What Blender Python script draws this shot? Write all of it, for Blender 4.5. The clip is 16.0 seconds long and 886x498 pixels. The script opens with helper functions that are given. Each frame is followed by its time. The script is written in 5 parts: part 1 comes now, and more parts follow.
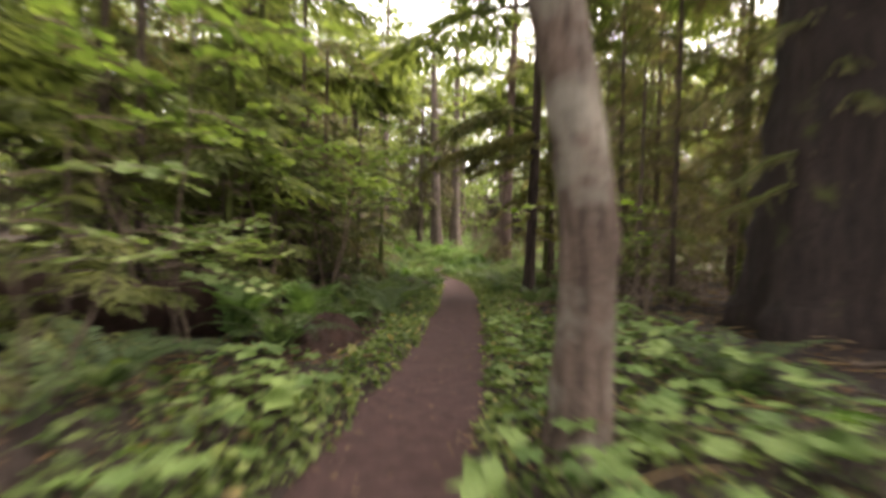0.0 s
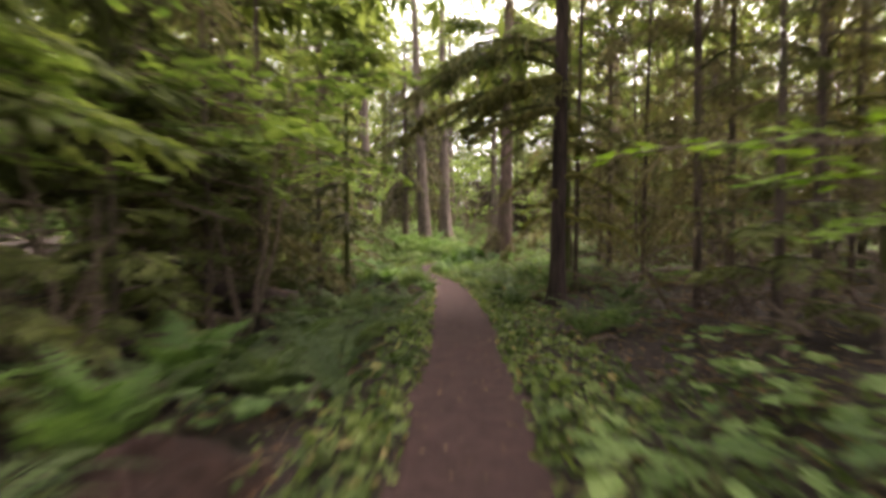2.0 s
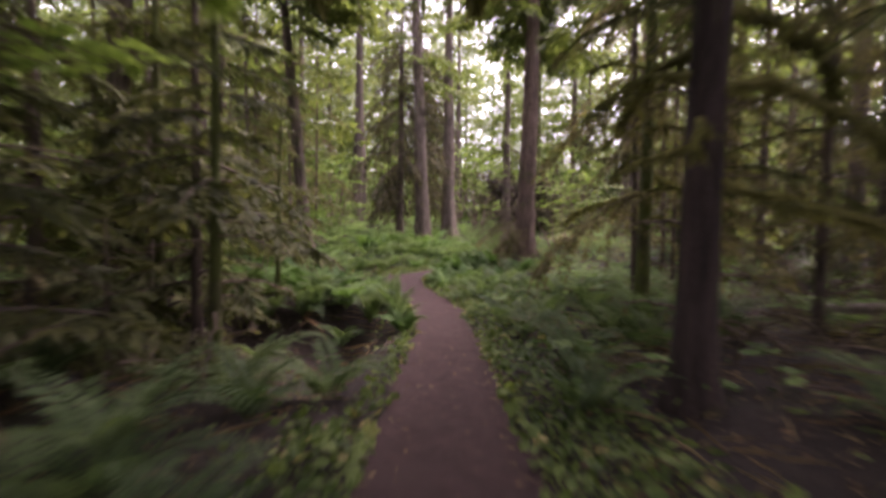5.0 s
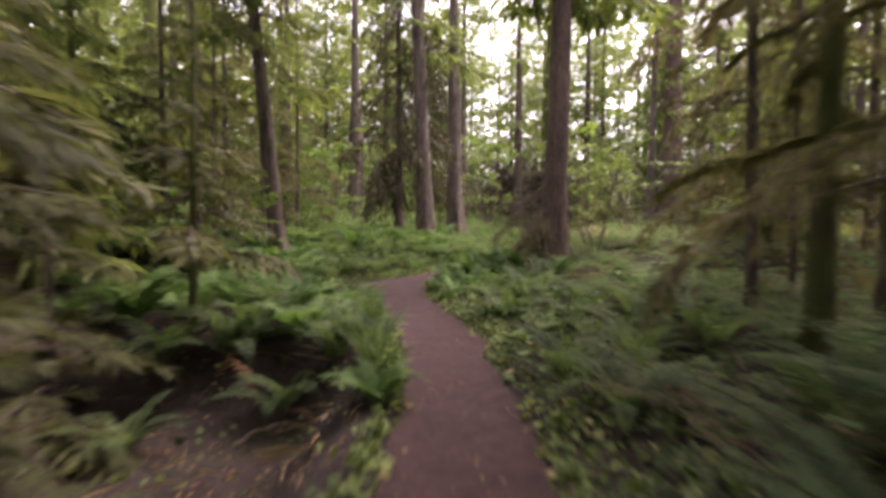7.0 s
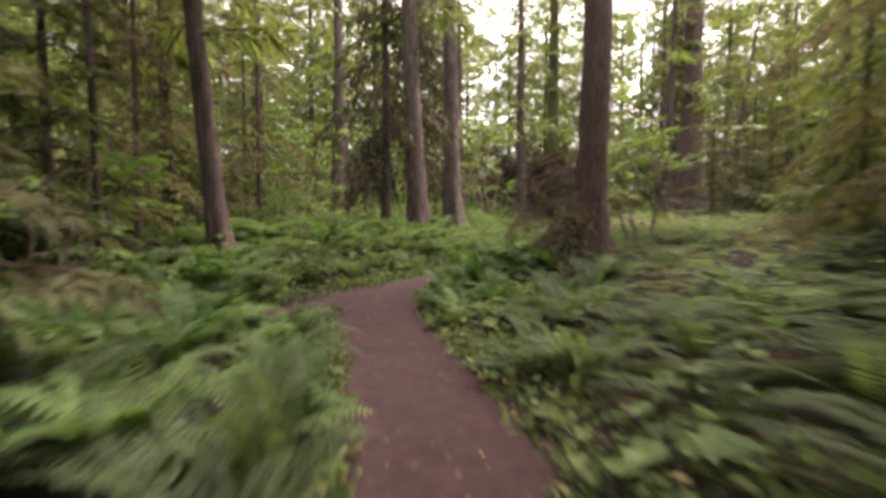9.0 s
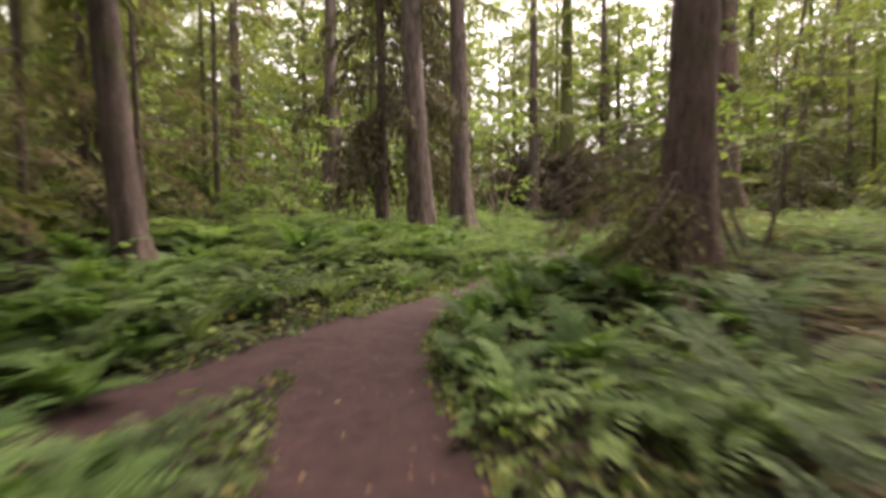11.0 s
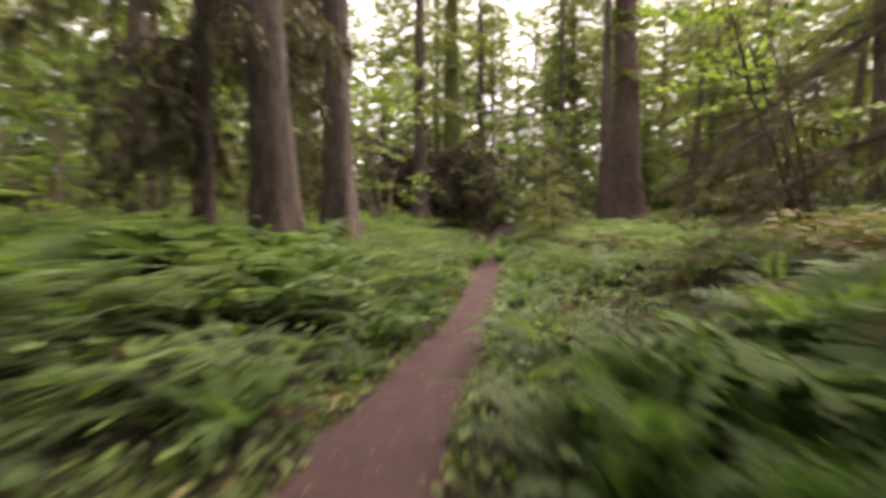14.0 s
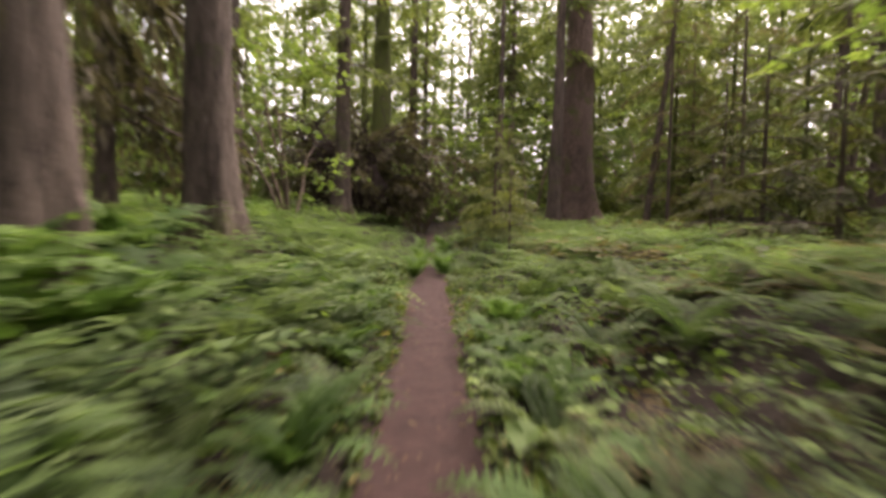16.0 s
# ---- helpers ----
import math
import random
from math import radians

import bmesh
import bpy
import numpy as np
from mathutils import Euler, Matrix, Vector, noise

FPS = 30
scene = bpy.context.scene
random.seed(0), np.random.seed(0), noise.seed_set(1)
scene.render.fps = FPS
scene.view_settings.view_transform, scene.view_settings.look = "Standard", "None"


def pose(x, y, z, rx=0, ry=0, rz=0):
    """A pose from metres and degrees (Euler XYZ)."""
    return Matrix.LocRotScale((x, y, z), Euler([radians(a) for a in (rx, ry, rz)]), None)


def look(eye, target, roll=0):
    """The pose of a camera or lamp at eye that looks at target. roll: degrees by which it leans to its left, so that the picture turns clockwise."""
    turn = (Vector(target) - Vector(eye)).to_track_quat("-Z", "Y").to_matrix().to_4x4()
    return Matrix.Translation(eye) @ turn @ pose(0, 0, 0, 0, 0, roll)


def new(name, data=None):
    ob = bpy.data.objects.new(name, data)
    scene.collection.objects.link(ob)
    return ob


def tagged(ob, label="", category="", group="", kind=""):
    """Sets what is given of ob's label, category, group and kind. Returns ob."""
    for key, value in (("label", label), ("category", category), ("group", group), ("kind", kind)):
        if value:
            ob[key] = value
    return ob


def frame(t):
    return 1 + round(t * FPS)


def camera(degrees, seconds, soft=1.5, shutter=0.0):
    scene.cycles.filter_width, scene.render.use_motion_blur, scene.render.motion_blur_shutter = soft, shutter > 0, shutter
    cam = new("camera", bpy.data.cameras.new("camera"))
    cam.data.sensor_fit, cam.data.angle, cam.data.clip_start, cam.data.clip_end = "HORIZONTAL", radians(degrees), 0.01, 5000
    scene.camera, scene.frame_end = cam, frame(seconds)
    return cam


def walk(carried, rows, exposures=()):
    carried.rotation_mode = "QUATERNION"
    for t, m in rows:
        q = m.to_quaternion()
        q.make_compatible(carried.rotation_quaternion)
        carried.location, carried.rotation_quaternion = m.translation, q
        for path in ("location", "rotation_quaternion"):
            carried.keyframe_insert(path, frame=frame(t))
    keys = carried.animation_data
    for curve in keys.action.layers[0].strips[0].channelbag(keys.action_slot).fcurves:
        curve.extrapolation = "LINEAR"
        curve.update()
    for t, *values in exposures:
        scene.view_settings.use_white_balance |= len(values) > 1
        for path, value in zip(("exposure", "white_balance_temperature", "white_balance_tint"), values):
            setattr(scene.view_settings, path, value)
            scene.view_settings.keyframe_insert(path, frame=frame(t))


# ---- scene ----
cam = camera(83.3, 16.0, 3.4, 1.8)
METRES, EYE, TILT, LEAN, TURN = 32.0, 1.4, 0.0, 0.0, 0.0
ROWS = [
    (0.0, 0.0, 0.0, 0.0, 0.03, -1.31, -1.46),
    (0.5, -0.0019, 0.0326, 0.0001, -0.05, -2.41, -0.3),
    (1.0, -0.003, 0.0676, -0.0001, 0.16, -2.69, -1.07),
    (1.5, -0.0024, 0.1026, 0.0001, 0.28, -2.51, -1.06),
    (2.0, -0.0011, 0.1357, 0.0002, -1.3, -2.35, 0.35),
    (2.5, 0.001, 0.1683, -0.0003, -1.61, -1.94, 0.46),
    (3.0, 0.0036, 0.2002, -0.0017, -2.09, -1.98, -0.0),
    (3.5, 0.0068, 0.2307, -0.0028, -2.7, -2.18, -0.08),
    (4.0, 0.0093, 0.2625, -0.0023, -2.34, -2.42, -0.67),
    (4.5, 0.0121, 0.2949, -0.002, -1.55, -2.5, -0.39),
    (5.0, 0.0127, 0.3244, -0.0031, -0.42, -2.47, -0.84),
    (7.5, 0.0118, 0.4749, -0.0104, 0.16, -2.81, -0.18),
    (8.0, 0.0116, 0.5037, -0.0109, -0.17, -3.58, 0.13),
    (8.5, 0.0104, 0.5317, -0.0124, -0.63, -3.47, -0.91),
    (9.0, 0.0098, 0.5601, -0.0131, -0.5, -3.32, 0.21),
    (9.5, 0.0087, 0.5873, -0.0134, 0.32, -2.84, 1.21),
    (12.0, -0.0044, 0.7325, -0.0167, -1.57, -2.86, 0.15),
    (12.5, -0.0075, 0.7659, -0.0164, -3.68, -3.25, 0.81),
    (13.0, -0.009, 0.8027, -0.0167, -7.98, -3.05, 0.56),
    (13.5, -0.0083, 0.8385, -0.0173, -11.79, -2.37, 0.56),
    (14.0, -0.0051, 0.8715, -0.0173, -16.56, -1.76, 0.26),
    (14.5, 0.0004, 0.9024, -0.0168, -20.25, -1.42, -0.64),
    (15.0, 0.008, 0.9339, -0.0167, -22.73, -1.21, -1.1),
    (15.5, 0.018, 0.9634, -0.0159, -23.85, -1.51, -0.64),
    (16.0, 0.0298, 0.9926, -0.0156, -25.15, -1.88, -1.41),
]
walk(cam, [(t, pose(0, 0, EYE, TILT, LEAN, TURN) @ pose(METRES * x, METRES * y, METRES * z, 90 + pitch, roll, yaw)) for t, x, y, z, yaw, pitch, roll in ROWS],
     [(0.0, 3.0, 7600, 20), (1.0, 3.05, 7500, 22), (2.0, 3.02, 7500, 22), (3.4, 2.95, 7100, 30), (4.4, 2.67, 6700, 40), (5.2, 2.6, 6800, 37), (7.4, 2.57, 7000, 34), (9.0, 2.54, 7200, 30), (12.0, 2.54, 7600, 27), (13.2, 2.42, 7600, 27), (14.5, 2.26, 7600, 26), (16.0, 2.17, 7600, 25)])

# ---------------------------------------------------------------- light
world = bpy.data.worlds.new("overcast_sky")
scene.world = world
world.use_nodes = True
wn = world.node_tree
sky = wn.nodes.new("ShaderNodeTexSky")
sky.sky_type = "NISHITA"
sky.sun_disc = False
sky.sun_elevation, sky.sun_rotation = radians(60), radians(54)
sky.air_density, sky.dust_density, sky.ozone_density = 1.0, 4.0, 1.0
wn.nodes["Background"].inputs[1].default_value = 0.15
cloud = wn.nodes.new("ShaderNodeHueSaturation")  # an even, nearly white overcast
cloud.inputs["Saturation"].default_value = 0.3
wn.links.new(sky.outputs[0], cloud.inputs["Color"])
wn.links.new(cloud.outputs[0], wn.nodes["Background"].inputs[0])
lamp = bpy.data.lights.new("sun", "SUN")
lamp.energy, lamp.angle, lamp.color = 0.6, radians(40), (1.0, 0.95, 0.86)
sun = new("sun", lamp)
sun.matrix_world = look((32, 44, 62), (4, 24, 0))


# ---------------------------------------------------------------- materials
def material(name, rough=0.8):
    m = bpy.data.materials.new(name)
    m.use_nodes = True
    b = m.node_tree.nodes["Principled BSDF"]
    b.inputs["Roughness"].default_value = rough
    b.inputs["Specular IOR Level"].default_value = 0.3
    return m, m.node_tree.nodes, m.node_tree.links, b


def noise_node(n, l, scale, detail=4.0, stretch=None, rough=0.6):
    c = n.new("ShaderNodeTexCoord")
    t = n.new("ShaderNodeTexNoise")
    t.inputs["Scale"].default_value, t.inputs["Detail"].default_value, t.inputs["Roughness"].default_value = scale, detail, rough
    if stretch:
        m = n.new("ShaderNodeMapping")
        m.inputs["Scale"].default_value = stretch
        l.new(c.outputs["Object"], m.inputs[0])
        l.new(m.outputs[0], t.inputs["Vector"])
    else:
        l.new(c.outputs["Object"], t.inputs["Vector"])
    return t.outputs["Fac"]


def ramp(n, l, fac, stops):
    r = n.new("ShaderNodeValToRGB")
    e = r.color_ramp.elements
    while len(e) < len(stops):
        e.new(0.5)
    for k, (p, c) in zip(e, stops):
        k.position, k.color = p, (*c, 1)
    l.new(fac, r.inputs[0])
    return r.outputs[0]


def mix(n, l, fac, a, b, how="MIX"):
    x = n.new("ShaderNodeMix")
    x.data_type, x.blend_type = "RGBA", how
    for sock, v in ((x.inputs[0], fac), (x.inputs[6], a), (x.inputs[7], b)):
        if isinstance(v, (int, float)):
            sock.default_value = v
        elif isinstance(v, tuple):
            sock.default_value = (*v, 1)
        else:
            l.new(v, sock)
    return x.outputs[2]


def bump(n, l, b, height, strength, distance):
    k = n.new("ShaderNodeBump")
    k.inputs["Strength"].default_value, k.inputs["Distance"].default_value = strength, distance
    l.new(height, k.inputs["Height"])
    l.new(k.outputs[0], b.inputs["Normal"])


def bark(name, dark, light, moss=(0.07, 0.085, 0.02), mossy=0.5, ridge=9.0):
    m, n, l, b = material(name, 0.9)
    grain = noise_node(n, l, 1.0, 6, (ridge, ridge, ridge * 0.16))
    fine = noise_node(n, l, 26, 3)
    patch = noise_node(n, l, 1.1, 4)
    col = ramp(n, l, grain, [(0.3, dark), (0.5, tuple((p + q) / 2 for p, q in zip(dark, light))), (0.72, light)])
    col = mix(n, l, 0.45, col, ramp(n, l, fine, [(0.3, (0.3, 0.3, 0.3)), (0.7, (1, 1, 1))]), "MULTIPLY")
    plates = noise_node(n, l, 1.0, 3, (ridge * 2.6, ridge * 2.6, ridge * 0.3), 0.7)
    col = mix(n, l, 0.75, col, ramp(n, l, plates, [(0.36, (0.35, 0.33, 0.32)), (0.5, (0.9, 0.9, 0.9)), (0.7, (1.25, 1.22, 1.2))]), "MULTIPLY")
    broad = noise_node(n, l, 0.45, 2)
    col = mix(n, l, 0.6, col, ramp(n, l, broad, [(0.35, (0.6, 0.58, 0.56)), (0.65, (1.15, 1.1, 1.05))]), "MULTIPLY")
    cut = ramp(n, l, patch, [(0.62 - 0.3 * mossy, (0, 0, 0)), (0.78 - 0.3 * mossy, (1, 1, 1))])
    l.new(mix(n, l, cut, col, moss), b.inputs["Base Color"])
    both = n.new("ShaderNodeMath")
    both.operation = "ADD"
    l.new(grain, both.inputs[0])
    l.new(plates, both.inputs[1])
    bump(n, l, b, both.outputs[0], 0.9, 0.05)
    return m


def leafy(name, dark, light, through_light=0.35, by_object=False, rough=0.5, patchy=None):
    m, n, l, b = material(name, rough + 0.12)
    b.inputs["Specular IOR Level"].default_value = 0.2
    if by_object:
        rnd = n.new("ShaderNodeObjectInfo").outputs["Random"]
    else:
        rnd = n.new("ShaderNodeNewGeometry").outputs["Random Per Island"]
    col = ramp(n, l, rnd, [(0.0, dark), (1.0, light)])
    geo = n.new("ShaderNodeNewGeometry")
    big = n.new("ShaderNodeTexNoise")
    big.inputs["Scale"].default_value, big.inputs["Detail"].default_value = 0.9, 2
    l.new(geo.outputs["Position"], big.inputs["Vector"])
    col = mix(n, l, 1.0, col, ramp(n, l, big.outputs["Fac"], [(0.3, (0.6, 0.66, 0.6)), (0.7, (1.25, 1.2, 1.1))]), "MULTIPLY")
    small = n.new("ShaderNodeTexNoise")
    small.inputs["Scale"].default_value = 40
    l.new(geo.outputs["Position"], small.inputs["Vector"])
    col = mix(n, l, 0.5, col, ramp(n, l, small.outputs["Fac"], [(0.3, (0.6, 0.6, 0.55)), (0.7, (1.1, 1.1, 1.0))]), "MULTIPLY")
    if patchy:
        col = mix(n, l, ramp(n, l, rnd, [(0.93, (0, 0, 0)), (0.95, (1, 1, 1))]), col, patchy)
    l.new(col, b.inputs["Base Color"])
    t = n.new("ShaderNodeBsdfTranslucent")
    l.new(mix(n, l, 1.0, col, (1.2, 1.3, 0.7), "MULTIPLY"), t.inputs[0])
    s = n.new("ShaderNodeMixShader")
    s.inputs[0].default_value = through_light
    l.new(b.outputs[0], s.inputs[1])
    l.new(t.outputs[0], s.inputs[2])
    l.new(s.outputs[0], n["Material Output"].inputs[0])
    return m


def soil(name, dark, light, moss, amount, size=0.02):
    m, n, l, b = material(name, 0.95)
    broad, mid, fine = noise_node(n, l, 0.7, 4), noise_node(n, l, 7, 5), noise_node(n, l, 70, 4, None, 0.75)
    col = ramp(n, l, mid, [(0.3, dark), (0.72, light)])
    col = mix(n, l, 0.7, col, ramp(n, l, fine, [(0.32, (0.35, 0.33, 0.32)), (0.6, (1, 1, 1)), (0.78, (1.5, 1.4, 1.25))]), "MULTIPLY")
    cut = ramp(n, l, broad, [(0.7 - 0.35 * amount, (0, 0, 0)), (0.85 - 0.35 * amount, (1, 1, 1))])
    l.new(mix(n, l, cut, col, moss), b.inputs["Base Color"])
    both = n.new("ShaderNodeMath")
    both.operation = "ADD"
    l.new(mid, both.inputs[0])
    l.new(fine, both.inputs[1])
    bump(n, l, b, both.outputs[0], 0.8, size)
    return m


BARK_GREY = bark("grey_bark", (0.078, 0.06, 0.052), (0.235, 0.187, 0.16), mossy=0.15)
BARK_RED = bark("red_brown_bark", (0.095, 0.066, 0.055), (0.215, 0.15, 0.125), mossy=0.2, ridge=12)
BARK_DARK = bark("dark_bark", (0.075, 0.057, 0.049), (0.18, 0.137, 0.115), mossy=0.25)
BARK_PALE = bark("brown_mottled_bark", (0.088, 0.063, 0.051), (0.205, 0.153, 0.125), (0.27, 0.25, 0.205), 0.5, 7)
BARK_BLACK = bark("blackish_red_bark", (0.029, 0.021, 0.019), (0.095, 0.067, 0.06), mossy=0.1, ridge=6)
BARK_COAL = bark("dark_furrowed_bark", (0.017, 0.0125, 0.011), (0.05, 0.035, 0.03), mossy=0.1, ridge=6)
BARK_MOSS = bark("mossy_bark", (0.045, 0.035, 0.025), (0.11, 0.085, 0.06), mossy=1.0, ridge=14)
TWIG = bark("bare_twig", (0.15, 0.115, 0.09), (0.30, 0.23, 0.18), mossy=0.25, ridge=30)
WOOD_PALE = bark("weathered_wood", (0.16, 0.13, 0.11), (0.42, 0.36, 0.31), mossy=0.15, ridge=16)
NEEDLE = leafy("hemlock_needles", (0.088, 0.112, 0.044), (0.185, 0.218, 0.09), 0.5)
# far needles paler and greyer: distance haze put into their colour
NEEDLE_FAR = leafy("hazed_far_needles", (0.14, 0.172, 0.088), (0.215, 0.255, 0.135), 0.55)
NEEDLE_DARK = leafy("spruce_needles", (0.11, 0.13, 0.056), (0.215, 0.24, 0.1), 0.4)
# darker copy of the hemlock needles, with the shade put into the colour
NEEDLE_DIM = leafy("shade_toned_needles", (0.052, 0.057, 0.027), (0.112, 0.118, 0.054), 0.42)
NEEDLE_BROWN = leafy("brownish_spruce_needles", (0.06, 0.053, 0.038), (0.125, 0.11, 0.072), 0.35)
NEEDLE_DEAD = leafy("dead_needle_twigs", (0.115, 0.098, 0.062), (0.215, 0.184, 0.117), 0.35, rough=0.9)
MOSS = leafy("hanging_moss", (0.10, 0.098, 0.036), (0.215, 0.2, 0.08), 0.42, rough=0.9)
FERN = leafy("fern_green", (0.06, 0.098, 0.047), (0.135, 0.185, 0.093), 0.48, True)
FERN_LIGHT = leafy("light_fern_green", (0.075, 0.145, 0.05), (0.15, 0.245, 0.09), 0.48, True)
FERN_DEAD = leafy("dead_fern_brown", (0.10, 0.05, 0.025), (0.2, 0.11, 0.055), 0.2, True)
LEAF = leafy("broad_leaf_green", (0.075, 0.14, 0.04), (0.17, 0.25, 0.085), 0.35)
# lighter copy of the leaf green: light on the maples put into colour
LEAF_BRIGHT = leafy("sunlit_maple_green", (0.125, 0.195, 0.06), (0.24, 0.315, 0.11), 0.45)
LEAF_LOW = leafy("low_leaf_green", (0.065, 0.105, 0.034), (0.21, 0.265, 0.1), 0.35, patchy=(0.28, 0.23, 0.10))
IVY = leafy("creeping_leaf_green", (0.052, 0.088, 0.032), (0.14, 0.19, 0.07), 0.45)
LITTER = leafy("fallen_leaf_litter", (0.07, 0.035, 0.02), (0.22, 0.13, 0.07), 0.1)
STRAW = leafy("dry_straw", (0.13, 0.085, 0.05), (0.34, 0.25, 0.16), 0.1, rough=0.8)
LICHEN = leafy("hanging_lichen", (0.13, 0.125, 0.078), (0.26, 0.245, 0.155), 0.5, rough=0.9)
ROT = soil("red_rotten_wood", (0.026, 0.014, 0.0115), (0.075, 0.039, 0.03), (0.045, 0.038, 0.018), 0.2, 0.08)
DIRT = soil("packed_trail_dirt", (0.033, 0.018, 0.0165), (0.074, 0.04, 0.0375), (0.046, 0.026, 0.024), 0.5)
DUFF = soil("forest_duff", (0.02, 0.0145, 0.0125), (0.054, 0.037, 0.031), (0.034, 0.035, 0.018), 0.45, 0.05)


# ---------------------------------------------------------------- mesh tools
class Bag:
    """Gathers triangles with a material number each."""

    def __init__(self):
        self.v, self.f, self.m, self.n = [], [], [], 0

    def add(self, v, f, m=0):
        v, f = np.asarray(v, float).reshape(-1, 3), np.asarray(f, int).reshape(-1, 3)
        self.v.append(v), self.f.append(f + self.n), self.m.append(np.full(len(f), m))
        self.n += len(v)

    def many(self, shape, faces, at, m=0):
        """shape: (k, 3) template; at: (n, 4, 4) matrices."""
        k, n = len(shape), len(at)
        v = np.einsum("nij,kj->nki", at[:, :3, :3], shape) + at[:, None, :3, 3]
        f = np.asarray(faces)[None] + (np.arange(n) * k)[:, None, None]
        self.add(v.reshape(-1, 3), f.reshape(-1, 3), m)

    def mesh(self, name, materials, smooth=False):
        v, f, m = np.concatenate(self.v), np.concatenate(self.f), np.concatenate(self.m)
        me = bpy.data.meshes.new(name)
        me.vertices.add(len(v)), me.loops.add(f.size), me.polygons.add(len(f))
        me.vertices.foreach_set("co", v.ravel())
        me.loops.foreach_set("vertex_index", f.ravel().astype(np.int32))
        me.polygons.foreach_set("loop_start", np.arange(0, f.size, 3, dtype=np.int32))
        for one in materials:
            me.materials.append(one)
        me.polygons.foreach_set("material_index", m.astype(np.int32))
        me.polygons.foreach_set("use_smooth", np.full(len(f), smooth))
        me.update(calc_edges=True)
        return me


def thing(name, label, category, m=None, group="", kind=""):
    ob = tagged(new(name), label, category, group, kind)
    if m is not None:
        ob.matrix_world = m
    return ob


def part(name, me, parent, m=None, label="", kind=""):
    ob = tagged(new(name, me), label, "", "", kind)
    ob.parent = parent
    if m is not None:
        ob.matrix_basis = m
    return ob


def frames_at(p, d, up, s, rnd=None):
    """Matrices with y along d, z near up, scaled by s, at p. All (n, 3), s (n,)."""
    y = d / np.linalg.norm(d, axis=1, keepdims=True)
    x = np.cross(y, up)
    x /= np.linalg.norm(x, axis=1, keepdims=True) + 1e-9
    z = np.cross(x, y)
    out = np.zeros((len(p), 4, 4))
    out[:, :3, 0], out[:, :3, 1], out[:, :3, 2] = x * s[:, None], y * s[:, None], z * s[:, None]
    out[:, :3, 3], out[:, 3, 3] = p, 1
    return out


def tube(bag, pts, radii, sides=6, m=0, wobble=0.0, rng=None):
    """A tapered tube along pts."""
    pts, radii = np.asarray(pts, float), np.asarray(radii, float)
    d = np.gradient(pts, axis=0)
    d /= np.linalg.norm(d, axis=1, keepdims=True) + 1e-9
    ref = np.array([0.0, 0, 1]) if abs(d[0][2]) < 0.8 else np.array([1.0, 0, 0])
    x = np.cross(d, ref)
    x /= np.linalg.norm(x, axis=1, keepdims=True) + 1e-9
    y = np.cross(d, x)
    a = np.linspace(0, 2 * math.pi, sides, endpoint=False)
    r = radii[:, None] * np.ones(sides)
    if wobble and rng is not None:
        r = r * (1 + wobble * rng.standard_normal(r.shape))
    ring = pts[:, None] + r[..., None] * (np.cos(a)[None, :, None] * x[:, None] + np.sin(a)[None, :, None] * y[:, None])
    n, f = len(pts), []
    i, j = np.meshgrid(np.arange(n - 1), np.arange(sides), indexing="ij")
    q = i * sides + j, i * sides + (j + 1) % sides, (i + 1) * sides + (j + 1) % sides, (i + 1) * sides + j
    f = np.concatenate([np.stack([q[0], q[1], q[2]], -1).reshape(-1, 3), np.stack([q[0], q[2], q[3]], -1).reshape(-1, 3)])
    v = np.concatenate([ring.reshape(-1, 3), pts[:1], pts[-1:]])
    k = np.arange(sides)
    cap = np.concatenate([np.stack([(k + 1) % sides, k, np.full(sides, n * sides)], -1),
                          np.stack([(n - 1) * sides + k, (n - 1) * sides + (k + 1) % sides, np.full(sides, n * sides + 1)], -1)])
    bag.add(v, np.concatenate([f, cap]), m)


def bend(p0, yaw, pitch, length, sag, n=8, rng=None, jitter=0.0):
    """Points of a limb that leaves p0 at yaw and pitch (radians) and sags by sag over its length."""
    s = np.linspace(0, 1, n)
    out = length * s
    x, y = np.cos(yaw) * out * np.cos(pitch), np.sin(yaw) * out * np.cos(pitch)
    z = out * np.sin(pitch) - sag * s ** 2
    p = np.stack([x, y, z], -1) + np.asarray(p0)
    if rng is not None and jitter:
        p[1:] += np.cumsum(rng.standard_normal((n - 1, 3)) * jitter * length / n, axis=0)
    return p


# ---------------------------------------------------------------- the lie of the land
TRAIL_Y = np.array([-8, 3, 4.3, 6, 8.5, 10.3, 13.5, 15.1, 18, 19.2, 20.6, 22, 23, 24.2, 25.5, 27, 28.4, 29.2, 30, 30.8, 32, 33, 34.2, 36.4, 39.5, 44, 58])
TRAIL_L = np.array([-2.2, -.72, -.55, -.32, -.2, -.06, -.06, 0, .08, 0, -.12, -.42, -.62, -.95, -1.2, -1.3, -1.2, -.97, -.6, -.15, .4, .93, 1.65, 2.65, 3.95, 5.9, 12.3])
TRAIL_R = np.array([-1.3, .18, .38, .5, .7, .79, 1.0, 1.02, .98, .9, .87, .73, .48, .23, -.03, -.14, -.06, .15, .4, .68, 1.25, 1.75, 2.4, 3.35, 4.75, 6.8, 13.3])
SIDE = np.array([(-.9, 28.6), (-1.5, 27.1), (-1.95, 25.9), (-2.5, 24.9), (-3.4, 24.1)])  # the trail that joins
BASE_Y, BASE_Z = np.array([-20, 5, 8.5, 10.5, 15.2, 18.8, 23.4, 34, 44, 60]), np.array([0, 0, -.05, -.09, -.32, -.42, -.52, -.52, -.2, .9])


